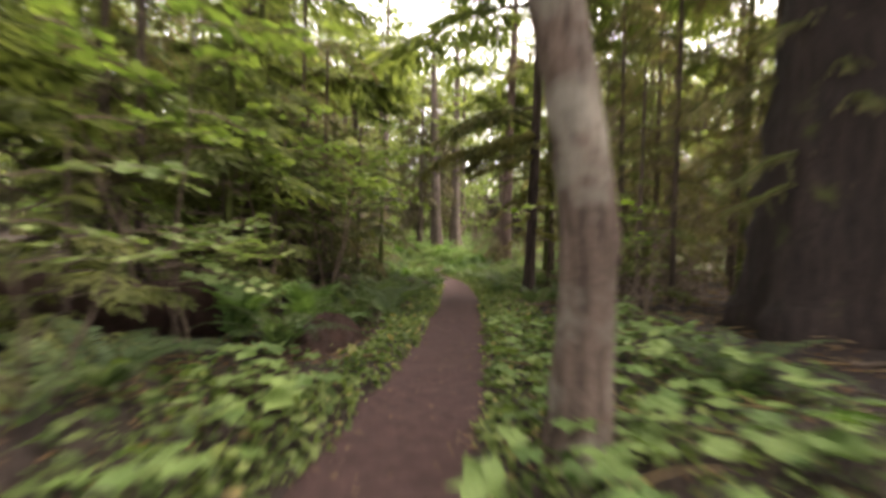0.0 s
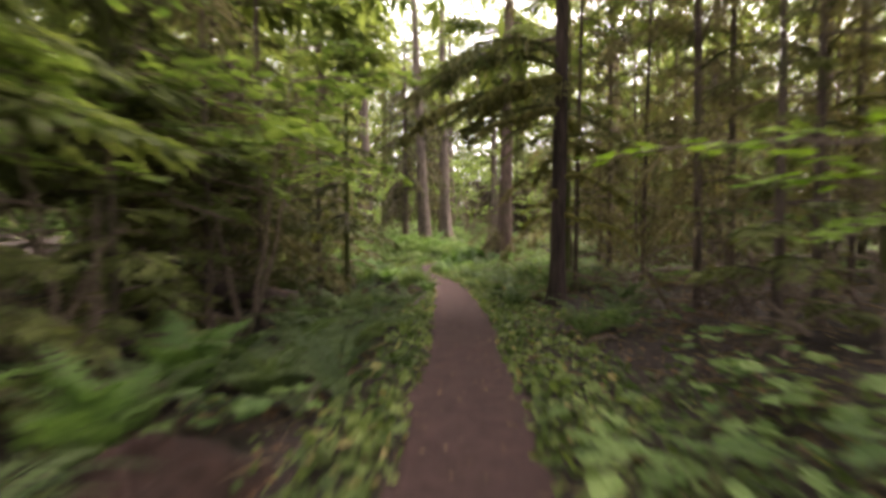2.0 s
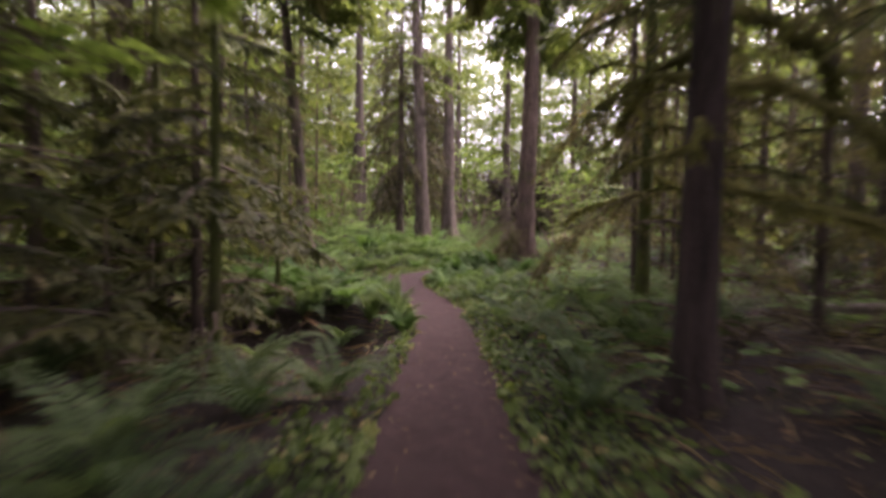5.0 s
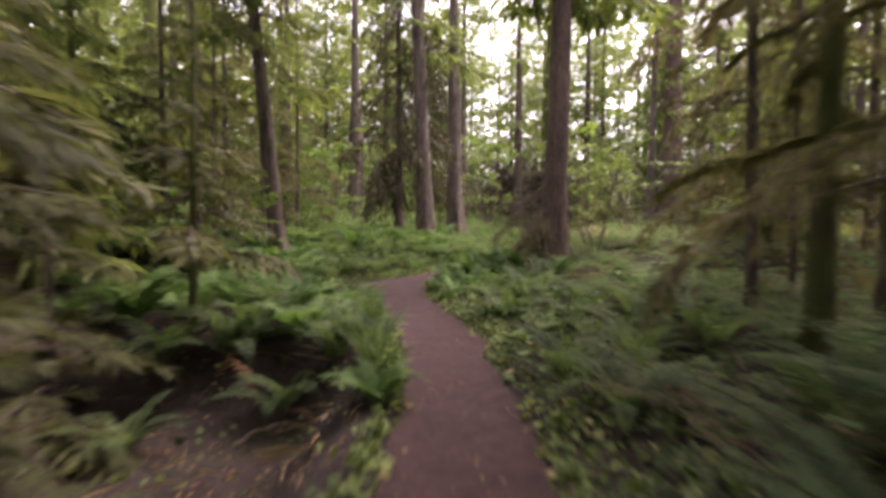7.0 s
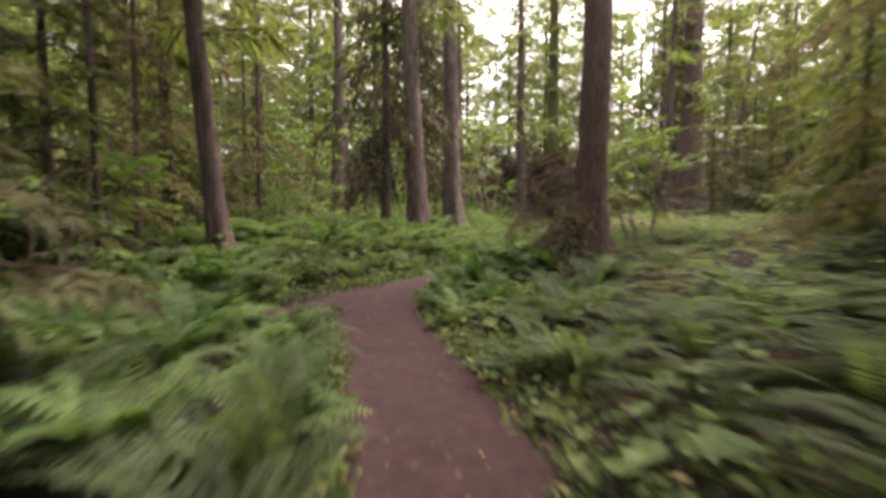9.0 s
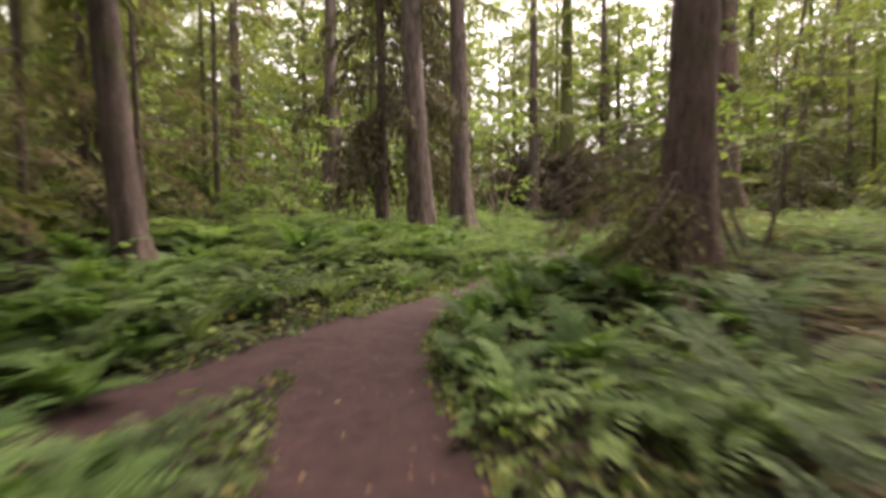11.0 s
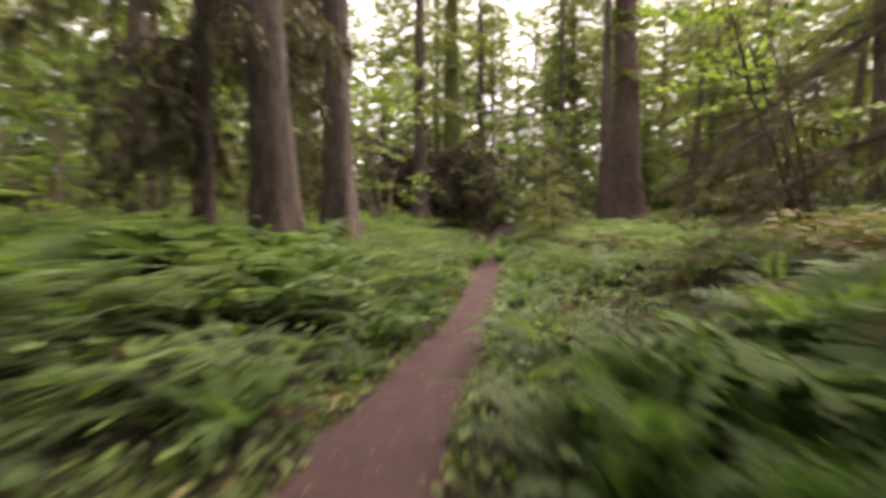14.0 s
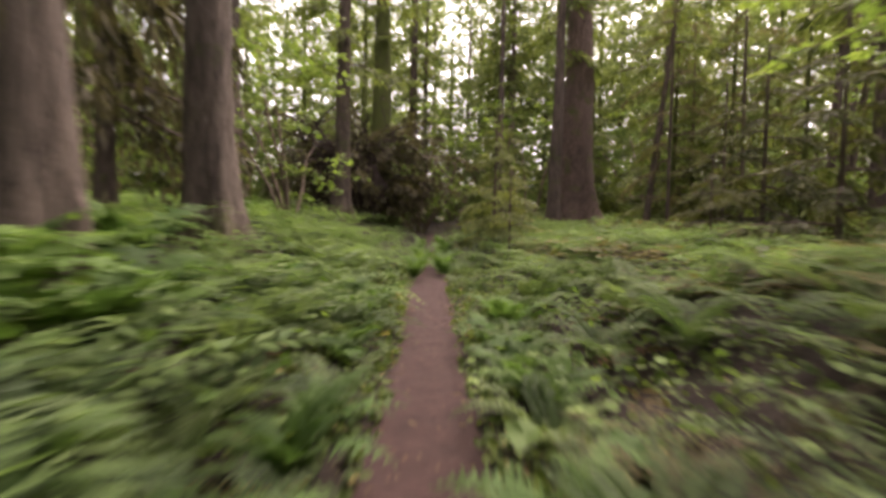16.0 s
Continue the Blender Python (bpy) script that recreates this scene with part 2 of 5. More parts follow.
def value_noise(x, y, scale, seed):
    """Smooth noise of about -1 to 1."""
    out = 0
    for k, (a, b, c) in enumerate(((1.0, 0.37, 0.3), (-0.62, 0.91, 1.7), (0.45, -1.13, 2.9), (1.71, 0.77, 4.1))):
        out = out + np.sin((a * x + b * y) * scale + c * (seed + 1) + 1.3 * np.sin((b * x - a * y) * scale * 0.7 + seed)) / 4
    return out


def off_trail(x, y):
    """How far a place lies outside the trail's edge; below 0 on the trail."""
    x, y = np.asarray(x, float), np.asarray(y, float)
    l, r = np.interp(y, TRAIL_Y, TRAIL_L), np.interp(y, TRAIL_Y, TRAIL_R)
    wav = 0.05 * value_noise(x, y, 3.1, 2) + 0.03 * value_noise(x, y, 9, 5)
    d = np.abs(x - (l + r) / 2) - (r - l) / 2
    d = np.where(d > 0, d * 0.92, d)
    for a, b in zip(SIDE[:-1], SIDE[1:]):
        u = np.clip(((x - a[0]) * (b - a)[0] + (y - a[1]) * (b - a)[1]) / ((b - a) @ (b - a)), 0, 1)
        d = np.minimum(d, np.hypot(x - a[0] - u * (b - a)[0], y - a[1] - u * (b - a)[1]) - 0.46)
    return d + wav


def smooth(a, b, x):
    t = np.clip((x - a) / (b - a), 0, 1)
    return t * t * (3 - 2 * t)


def ground_z(x, y):
    x, y = np.asarray(x, float), np.asarray(y, float)
    d = off_trail(x, y)
    z = np.interp(y, BASE_Y, BASE_Z)
    z = z + 0.035 * smooth(-0.15, 0.12, d) + 0.16 * smooth(0.3, 2.5, d) + 0.25 * smooth(2, 9, d)
    z = z + (0.05 * value_noise(x, y, 1.1, 1) + 0.09 * value_noise(x, y, 0.35, 4)) * smooth(0.2, 2, d)
    left = smooth(0.35, 1.1, d) * (x < 0) * smooth(1.5, 4, y) * (1 - smooth(7, 10, y))
    pit = smooth(0.3, 1.2, d) * (1 - smooth(4, 6.5, d)) * (x < 0.5)
    hollow = 0.95 * pit * smooth(14.6, 16.2, y) * (1 - smooth(19.4, 21, y)) + 0.3 * pit * smooth(3.0, 4.5, y) * (1 - smooth(11.5, 13.5, y))
    rise = smooth(0.5, 4.0, d) * smooth(22, 33, y) * (1 - smooth(60, 120, y))
    return z + 0.12 * left + 0.72 * rise - hollow


def gz(x, y):
    return float(ground_z(x, y))


def sheet(name, xs, ys, zfun, keep, mat, label, category):
    X, Y = np.meshgrid(xs, ys)
    V = np.stack([X, Y, zfun(X, Y)], -1).reshape(-1, 3)
    nx = len(xs)
    i, j = np.meshgrid(np.arange(len(ys) - 1), np.arange(nx - 1), indexing="ij")
    a = (i * nx + j).ravel()
    quads = np.stack([a, a + 1, a + nx + 1, a + nx], -1)
    if keep is not None:
        quads = quads[keep(V[quads].mean(1))]
    used, inv = np.unique(quads, return_inverse=True)
    quads = inv.reshape(-1, 4)
    bag = Bag()
    bag.add(V[used], np.concatenate([quads[:, [0, 1, 2]], quads[:, [0, 2, 3]]]))
    return tagged(new(name, bag.mesh(name, [mat], True)), label, category, "", "structure")


def graded(lo, hi, near_lo, near_hi, fine, coarse_n):
    a = near_lo - (near_lo - lo) * np.linspace(1, 0, coarse_n, endpoint=False) ** 2
    b = near_hi + (hi - near_hi) * (np.linspace(0, 1, coarse_n + 1)[1:]) ** 2
    return np.concatenate([a, np.arange(near_lo, near_hi + 1e-6, fine), b])


sheet("ground", graded(-700, 700, -9, 14, 0.16, 26), graded(-500, 900, -4, 62, 0.2, 26), ground_z, None, DUFF,
      "dark brown forest floor of needles, soil and moss", "forest floor")
sheet("trail", np.arange(-5, 14, 0.06), np.arange(-6, 58, 0.08),
      lambda x, y: ground_z(x, y) + 0.012 - 0.045 * smooth(-0.02, 0.14, off_trail(x, y)) + 0.008 * value_noise(x, y, 7, 3),
      lambda c: off_trail(c[:, 0], c[:, 1]) < 0.1, DIRT, "narrow packed reddish-brown dirt trail with worn edges", "trail")

# ---------------------------------------------------------------- trunks
rng = np.random.default_rng(7)


def trunk_mesh(name, radius, height, lean=(0, 0), mat=BARK_GREY, seed=0, sides=28, rings=44, flare=1.7, ridges=0.05, curve=(0, 0)):
    r = np.random.default_rng(seed)
    s = np.linspace(0, 1, rings) ** 1.5
    z = s * height - 0.25
    a = np.linspace(0, 2 * math.pi, sides, endpoint=False)
    rad = radius * (1 - 0.62 * s) + radius * (flare - 1) * np.exp(-np.clip(z, 0, None) / (radius * 1.6 + 0.05))
    lobes = 1 + 0.22 * np.exp(-np.clip(z, 0, None) / (radius * 2.2))[:, None] * np.sin(a[None] * 5 + r.uniform(0, 6))
    groove = 1 + ridges * (np.sin(a * 9 + 1.3 * np.sin(z[:, None] * 1.1 + r.uniform(0, 6))) * 0.6 + 0.7 * r.standard_normal((rings, sides)))
    R = rad[:, None] * lobes * groove
    cx = lean[0] * z + curve[0] * np.sin(s * math.pi) + 0.05 * radius * np.sin(z * 0.9 + seed)
    cy = lean[1] * z + curve[1] * np.sin(s * math.pi)
    V = np.stack([cx[:, None] + R * np.cos(a), cy[:, None] + R * np.sin(a), np.broadcast_to(z[:, None], R.shape)], -1).reshape(-1, 3)
    i, j = np.meshgrid(np.arange(rings - 1), np.arange(sides), indexing="ij")
    q = (i * sides + j).ravel(), (i * sides + (j + 1) % sides).ravel(), ((i + 1) * sides + (j + 1) % sides).ravel(), ((i + 1) * sides + j).ravel()
    bag = Bag()
    bag.add(V, np.concatenate([np.stack([q[0], q[1], q[2]], -1), np.stack([q[0], q[2], q[3]], -1)]))
    return bag.mesh(name, [mat], True)


# ---------------------------------------------------------------- foliage pieces
KITE = np.array([(0, 0, 0), (0.22, 0.42, 0.02), (0, 1, -0.03), (-0.22, 0.42, 0.02)])
KITE_F = [(0, 1, 2), (0, 2, 3)]
SLIM = KITE * (0.62, 1, 1)
a5 = np.radians([-150, -118, -90, -62, -30, 2, 30, 62, 90, 118, 150, 178])
LOBED = np.concatenate([[(0, 0.0, 0)], np.stack([np.cos(a5) * np.array([.34, .3, .2, .3, .55, .36, .62, .34, .7, .34, .62, .36]),
                                                 0.42 + np.sin(a5) * np.array([.5, .42, .4, .42, .5, .3, .55, .36, .62, .36, .55, .3]),
                                                 0.06 * np.cos(3 * a5)], -1)])
LOBED[0] = (0, 0.36, -0.05)
LOBED_F = [(0, k, k % 12 + 1) for k in range(1, 13)]
OVAL = np.array([(0, 0, 0), (0.3, 0.25, 0.03), (0.36, 0.6, 0.02), (0, 1, -0.06), (-0.36, 0.6, 0.02), (-0.3, 0.25, 0.03), (0, 0.5, -0.03)])
OVAL_F = [(6, k, (k + 1) % 6) for k in range(6)]


class Limb:
    """A limb's wood, and the needles and moss that are gathered into the tree's crown."""

    def __init__(self, wood, green, mats):
        self.wood, self.mats = wood, mats
        self.v, self.f, self.m = np.concatenate(green.v), np.concatenate(green.f), np.concatenate(green.m)


def needle_limb(name, seed, length, sag, pitch, mats, twigs=15, reach=0.42, leaves=7, hang=0.25, leaf=0.11, thick=0.02, moss=0):
    """A conifer limb along +x: wood, twigs and flat sprays of needles."""
    r = np.random.default_rng(seed)
    bag = Bag()
    spine = bend((0, 0, 0), 0, pitch, length, sag, 12, r, 0.12)
    tube(bag, spine[[0, 2, 4, 6, 8, 10, 11]], np.linspace(thick, thick * 0.2, 7), 4, 0)
    green = Bag()
    pos, way, size = [], [], []
    for side in (-1, 1):
        for k in range(twigs):
            u = 0.12 + 0.88 * (k + r.uniform(0, 0.7)) / twigs
            p = np.array([np.interp(u, np.linspace(0, 1, 12), spine[:, c]) for c in range(3)])
            long_ = length * reach * (1.05 - u) ** 0.7 * r.uniform(0.6, 1.15)
            ang = side * radians(r.uniform(38, 68))
            tw = bend(p, ang, r.uniform(-0.15, 0.1), long_, hang * long_ * r.uniform(0.5, 1.6), 6, r, 0.08)
            green.many(KITE * (0.09, 1, 1), KITE_F, frames_at(p[None], (tw[3] - p)[None], np.array([[0, 0, 1.0]]), np.array([long_ * 0.7])), len(mats) - 1)
            for q in range(leaves):
                w = (q + 0.6) / leaves
                at = np.array([np.interp(w, np.linspace(0, 1, 6), tw[:, c]) for c in range(3)])
                along = tw[min(5, int(w * 5) + 1)] - tw[int(w * 5 - 1e-6)]
                along /= np.linalg.norm(along) + 1e-9
                for sd in (-1, 1):
                    perp = np.array([-along[1], along[0], 0]) * sd
                    pos.append(at)
                    way.append(along * r.uniform(0.5, 1.0) + perp * r.uniform(0.5, 0.9) + np.array([0, 0, r.uniform(-0.45, 0.05)]))
                    size.append(leaf * r.uniform(0.6, 1.3) * (1.1 - 0.5 * w))
            pos.append(tw[-1]), way.append(tw[-1] - tw[-2]), size.append(leaf)
    pos, way, size = np.array(pos), np.array(way), np.array(size)
    up = np.array([0, 0, 1.0]) + 0.35 * r.standard_normal((len(pos), 3))
    green.many(SLIM, KITE_F, frames_at(pos, way, up, size * length ** 0.25), 0)
    if moss:
        hang_moss(green, spine, r, moss, 1)
    return Limb(bag.mesh(name, mats[:1]), green, mats[1:] + mats[:1])


def hang_moss(bag, spine, r, count, m):
    """Tufts of moss that hang from a limb."""
    u = r.uniform(0.03, 0.95, count)
    p = np.stack([np.interp(u, np.linspace(0, 1, len(spine)), spine[:, c]) for c in range(3)], -1)
    p += 0.012 * r.standard_normal(p.shape)
    d = np.stack([0.3 * r.standard_normal(count), 0.3 * r.standard_normal(count), -np.ones(count)], -1)
    bag.many(SLIM, KITE_F, frames_at(p, d, r.standard_normal((count, 3)), r.uniform(0.018, 0.085, count)), m)


def bare_limb(name, seed, length, sag, pitch, mats, moss=0, thick=0.022, twigs=9, apart=False):
    """A dead limb along +x with bare side twigs, mossy or not; apart: wood and moss as two meshes."""
    r = np.random.default_rng(seed)
    bag = Bag()
    fur = Bag() if apart else bag
    spine = bend((0, 0, 0), 0, pitch, length, sag, 12, r, 0.16)
    tube(bag, spine, np.linspace(thick, thick * 0.25, 12), 5, 0, 0.12, r)
    for k in range(twigs):
        u = r.uniform(0.15, 0.95)
        p = np.array([np.interp(u, np.linspace(0, 1, 12), spine[:, c]) for c in range(3)])
        tw = bend(p, r.choice((-1, 1)) * r.uniform(0.4, 1.3), r.uniform(-0.5, 0.4), length * r.uniform(0.12, 0.4) * (1.1 - u), r.uniform(0, 0.25) * length * 0.4, 6, r, 0.2)
        tube(bag, tw[[0, 2, 3, 5]], np.linspace(thick * 0.4, thick * 0.12, 4), 3, 0)
        for _ in range(2):
            q = tw[r.integers(2, 5)]
            d = np.array([r.uniform(-1, 1), r.uniform(-1, 1), r.uniform(-0.9, 0.4)])
            bag.many(KITE * (0.14, 1, 1), KITE_F, frames_at(q[None], d[None], r.standard_normal((1, 3)), np.array([length * 0.09 * r.uniform(0.5, 1.5)])), 0)
        if moss:
            hang_moss(fur, tw, r, moss // 5, 0 if apart else 1)
    if moss:
        hang_moss(fur, spine, r, moss, 0 if apart else 1)
    if apart:
        tube(fur, spine[:-1] + (0, 0, -0.01), np.linspace(thick * 1.7, thick * 0.9, 11), 7, 0, 0.25, r)
        return bag.mesh(name, mats[:1]), fur.mesh("moss", mats[1:])
    return bag.mesh(name, mats)


HEM = [needle_limb("limb", 20 + k, 1.0, s, p, [BARK_MOSS, NEEDLE], 11, 0.44, 4, 0.3, 0.18) for k, (s, p) in enumerate(((0.25, 0.1), (0.35, 0.2), (0.18, -0.05), (0.45, 0.25)))]
HEM_DARK = [needle_limb("limb", 30 + k, 1.0, s, p, [BARK_DARK, NEEDLE_DARK], 9, 0.44, 4, 0.4, 0.2) for k, (s, p) in enumerate(((0.3, 0.1), (0.4, 0.2), (0.25, -0.05)))]
HEM_FAR = [needle_limb("limb", 40 + k, 1.0, s, p, [BARK_DARK, NEEDLE], 8, 0.45, 4, 0.4, 0.22) for k, (s, p) in enumerate(((0.3, 0.1), (0.4, 0.15), (0.2, 0.0)))]
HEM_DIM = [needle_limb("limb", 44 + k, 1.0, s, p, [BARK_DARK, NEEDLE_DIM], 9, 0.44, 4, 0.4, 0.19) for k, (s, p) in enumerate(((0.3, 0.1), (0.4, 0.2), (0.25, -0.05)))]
CANOPY = [needle_limb("limb", 50 + k, 5.0, s, p, [BARK_DARK, NEEDLE], 13, 0.4, 5, 0.3, 0.45, 0.06) for k, (s, p) in enumerate(((1.0, 0.15), (1.5, 0.25), (0.7, 0.05)))]
SPRUCE = [needle_limb("limb", 60 + k, 1.0, s, p, [BARK_DARK, NEEDLE_BROWN, MOSS], 9, 0.4, 6, 2.2, 0.13, 0.018, 36) for k, (s, p) in enumerate(((0.55, 0.05), (0.7, 0.2), (0.45, -0.1)))]
DEAD_BOUGH = [needle_limb("limb", 70 + k, 1.0, s, p, [TWIG, NEEDLE_DEAD], 13, 0.48, 6, 0.9, 0.085, 0.012) for k, (s, p) in enumerate(((0.6, 0.1), (0.75, 0.16), (0.5, 0.0)))]
DEAD = [bare_limb("limb", 80 + k, 1.0, s, p, [TWIG, MOSS], mo) for k, (s, p, mo) in enumerate(((0.2, 0.1, 10), (0.35, 0.0, 16), (0.1, -0.2, 8), (0.3, 0.25, 14)))]
DROOP = [bare_limb("limb", 86 + k, 1.0, s, p, [TWIG, MOSS], 0, 0.007, 26) for k, (s, p) in enumerate(((0.3, 0.1), (0.45, 0.2)))]
MOSSY = [bare_limb("limb", 90 + k, 1.0, s, p, [BARK_MOSS, MOSS], 240, 0.02, 8, True) for k, (s, p) in enumerate(((0.5, 0.25), (0.35, 0.05), (0.65, 0.4)))]


def lichen_limb(name, seed, length, sag, pitch, strands=190, thick=0.016, twigs=14):
    """A thin dead limb along +x, with strands of lichen hanging from it and from its twigs."""
    r = np.random.default_rng(seed)
    bag, fur = Bag(), Bag()
    spine = bend((0, 0, 0), 0, pitch, length, sag, 12, r, 0.14)
    tube(bag, spine[[0, 2, 4, 6, 8, 10, 11]], np.linspace(thick, thick * 0.25, 7), 5, 0, 0.12, r)
    lines = [(spine, strands)]
    for k in range(twigs):
        u = r.uniform(0.12, 0.95)
        p = np.array([np.interp(u, np.linspace(0, 1, 12), spine[:, c]) for c in range(3)])
        tw = bend(p, (1 if k % 2 else -1) * r.uniform(0.4, 1.2), r.uniform(-0.3, 0.2), length * r.uniform(0.15, 0.42) * (1.15 - u), r.uniform(0.05, 0.3) * length * 0.4, 6, r, 0.15)
        tube(bag, tw[[0, 2, 5]], np.linspace(thick * 0.4, thick * 0.12, 3), 3, 0)
        lines.append((tw, strands // 6))
    for line, count in lines:
        u = r.uniform(0.05, 1, count)
        p = np.stack([np.interp(u, np.linspace(0, 1, len(line)), line[:, c]) for c in range(3)], -1)
        d = np.stack([0.22 * r.standard_normal(count), 0.22 * r.standard_normal(count), -np.ones(count)], -1)
        fur.many(KITE * (0.5, 1, 1), KITE_F, frames_at(p, d, r.standard_normal((count, 3)), r.uniform(0.012, 0.075, count) * r.uniform(0.5, 1, count)), 0)
    return bag.mesh(name, [BARK_MOSS]), fur.mesh("lichen", [LICHEN])


LICHENY = [lichen_limb("limb", 95 + k, 1.0, s, p) for k, (s, p) in enumerate(((0.45, 0.25), (0.3, 0.1), (0.6, 0.4)))]


def put_limbs(tree, placed, name="limb", label="", joined=False):
    """placed: pairs of a limb and its pose. Each limb's wood is a part, unless joined; the needles together make one."""
    green, mats = Bag(), None
    wood = Bag()
    for kind, m in placed:
        if isinstance(kind, Limb):
            a = np.array(m)
            if joined:
                v = np.array([tuple(p.co) for p in kind.wood.vertices])
                wood.add(v @ a[:3, :3].T + a[:3, 3], [tuple(p.vertices) for p in kind.wood.polygons])
            elif kind not in DEAD_BOUGH:
                part(name, kind.wood, tree, m, label)
            for k in range(len(kind.mats)):
                green.add(kind.v @ a[:3, :3].T + a[:3, 3], kind.f[kind.m == k], k)
            mats = kind.mats
        elif isinstance(kind, tuple):
            fur = kind[1].name.split(".")[0]
            part(fur, kind[1], part(name, kind[0], tree, m, label), None, "olive-green hanging " + fur, "stuff")
        else:
            part(name, kind, tree, m, label)
    if joined:
        part("branchwood", wood.mesh("branchwood", [BARK_DARK]), tree, None, "", "stuff")
    if mats:
        part("needles", green.mesh("needles", mats), tree, None, "", "stuff")


def limbs(tree, kinds, z0, z1, count, longest, r, taper=0.7, trunk_lean=(0, 0), yaw=None, name="limb", shortest=0.35, joined=False):
    placed = []
    for k in range(count):
        u = (k + r.uniform(0, 1)) / count
        z = z0 + (z1 - z0) * u
        long_ = longest * (1 - taper * u) * r.uniform(0.65, 1.1)
        ang = k * 2.4 + r.uniform(-0.5, 0.5) if yaw is None else r.uniform(*yaw)
        m = pose(trunk_lean[0] * z, trunk_lean[1] * z, z, r.uniform(-12, 12), r.uniform(-8, 8), math.degrees(ang)) @ Matrix.Scale(max(long_, shortest), 4)
        placed.append((kinds[r.integers(len(kinds))], m))
    put_limbs(tree, placed, name, "", joined)


def tree(name, label, x, y, radius, height, mat, lean=(0, 0), seed=0, group="", flare=1.7, category="tree", curve=(0, 0), sides=24):
    t = thing(name, label, category, pose(x, y, gz(x, y)), group)
    part("trunk", trunk_mesh("trunk", radius, height, lean, mat, seed, flare=flare, curve=curve, sides=sides), t)
    return t

# ---------------------------------------------------------------- the great trunks beside the trail

def big(x, y, radius, mat, label, seed, lean=(0, 0), height=17, green=14, green_from=7.0, reach=2.6, dead=5, dead_from=2.6, flare=1.7, curve=(0, 0), kinds=None):
    t = tree("conifer", label, x, y, radius, height, mat, lean, seed, flare=flare, curve=curve, category="conifer")
    r = np.random.default_rng(seed + 500)
    if green:
        limbs(t, kinds or HEM_FAR, green_from, height - 1, green * 2 if y < 22 else green, reach * (1.3 if y < 22 else 1), r, 0.5, lean)
    if dead:
        limbs(t, DEAD, dead_from, min(height * 0.6, green_from + 2), dead, 1.1, r, 0.2, lean)
    return t


big(-0.45, 37.1, 0.39, BARK_GREY, "thick grey-brown conifer trunk with smooth flaking bark", 1, (-0.042, 0), flare=1.4, dead=2, dead_from=6, green_from=8)
big(0.98, 41.3, 0.42, BARK_GREY, "thick straight grey conifer trunk flaring at the base", 2, (-0.012, 0), flare=1.5, dead=4, dead_from=3.4, green_from=9)
tree_c = big(3.48, 28.3, 0.34, BARK_RED, "stout red-brown conifer trunk among sword ferns", 3, (0.018, 0), dead=3, dead_from=4, green_from=7, reach=2.0)
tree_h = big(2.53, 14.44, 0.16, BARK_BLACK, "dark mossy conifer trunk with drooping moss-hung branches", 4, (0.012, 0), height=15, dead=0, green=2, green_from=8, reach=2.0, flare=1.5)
big(6.06, 52.9, 0.36, BARK_DARK, "slim dark conifer trunk far along the trail", 5, green=18, green_from=6)
big(16.8, 72.2, 0.46, BARK_DARK, "straight dark conifer trunk against the sky", 6, height=24, green=20, green_from=9)
big(9.6, 58.6, 0.62, BARK_MOSS, "broad mossy conifer trunk deep in the woods", 7, height=22, green=20, green_from=8)
big(17.0, 51.0, 0.85, BARK_RED, "stout brown conifer trunk beside a slim one", 8, height=20, green=14, green_from=9)
big(15.1, 50.2, 0.3, BARK_DARK, "slim leaning mossy trunk beside a stout one", 9, (0.02, 0), height=16, green=8, green_from=8)
tree_g = big(-4.5, 29.0, 0.24, BARK_DARK, "leaning dark conifer trunk above the ferns", 10, (-0.1, 0.02), height=15, green=14, green_from=4.5, dead=6, dead_from=1.8)
big(-8.9, 44.0, 0.27, BARK_DARK, "slim dark conifer trunk among green maples", 11, height=18, green=18, green_from=5)
big(10.9, 26.6, 0.13, BARK_DARK, "thin dark conifer with bare dead limbs", 12, height=13, green=7, green_from=7, dead=20, dead_from=1.0)
big(5.67, 20.2, 0.09, BARK_DARK, "thin dark conifer pole with bare dead limbs", 13, height=11, green=4, green_from=8, dead=18, dead_from=1.2)
big(9.93, 21.75, 0.20, BARK_DARK, "dark conifer with mossy dead limbs", 14, height=14, green=5, green_from=9, dead=22, dead_from=1.0)
big(9.28, 16.05, 0.14, BARK_DARK, "dark conifer with many bare lower limbs", 15, (0.01, 0), height=13, green=4, green_from=8.5, dead=20, dead_from=0.9)
big(17.3, 39.0, 0.22, BARK_DARK, "dark conifer with bare lower limbs in shade", 16, height=16, green=16, green_from=6, dead=14, dead_from=1.5)
big(19.1, 37.0, 0.22, BARK_DARK, "dark conifer with bare lower limbs in shade", 17, height=16, green=16, green_from=6, dead=14, dead_from=1.5)
big(23.2, 52.0, 0.2, BARK_DARK, "thin slanting conifer trunk in the understory", 18, (0.09, 0), height=14, green=20, green_from=2.5)
big(20.0, 41.7, 0.17, BARK_DARK, "thin slanting dark trunk", 19, (0.1, 0), height=13, green=8, green_from=6)
big(20.5, 41.5, 0.14, BARK_DARK, "thin slanting dark trunk", 25, (0.24, 0), height=12, green=6, green_from=6)
big(16.6, 46.3, 0.14, BARK_DARK, "thin leaning trunk among brown dead twigs", 26, (0.15, 0), height=12, green=8, green_from=6)
big(-13.7, 43.1, 0.3, BARK_DARK, "dark conifer trunk deep in the woods", 20, height=18, green=22, green_from=4)
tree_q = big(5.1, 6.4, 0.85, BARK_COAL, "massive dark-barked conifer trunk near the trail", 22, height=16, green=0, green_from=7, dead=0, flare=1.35)

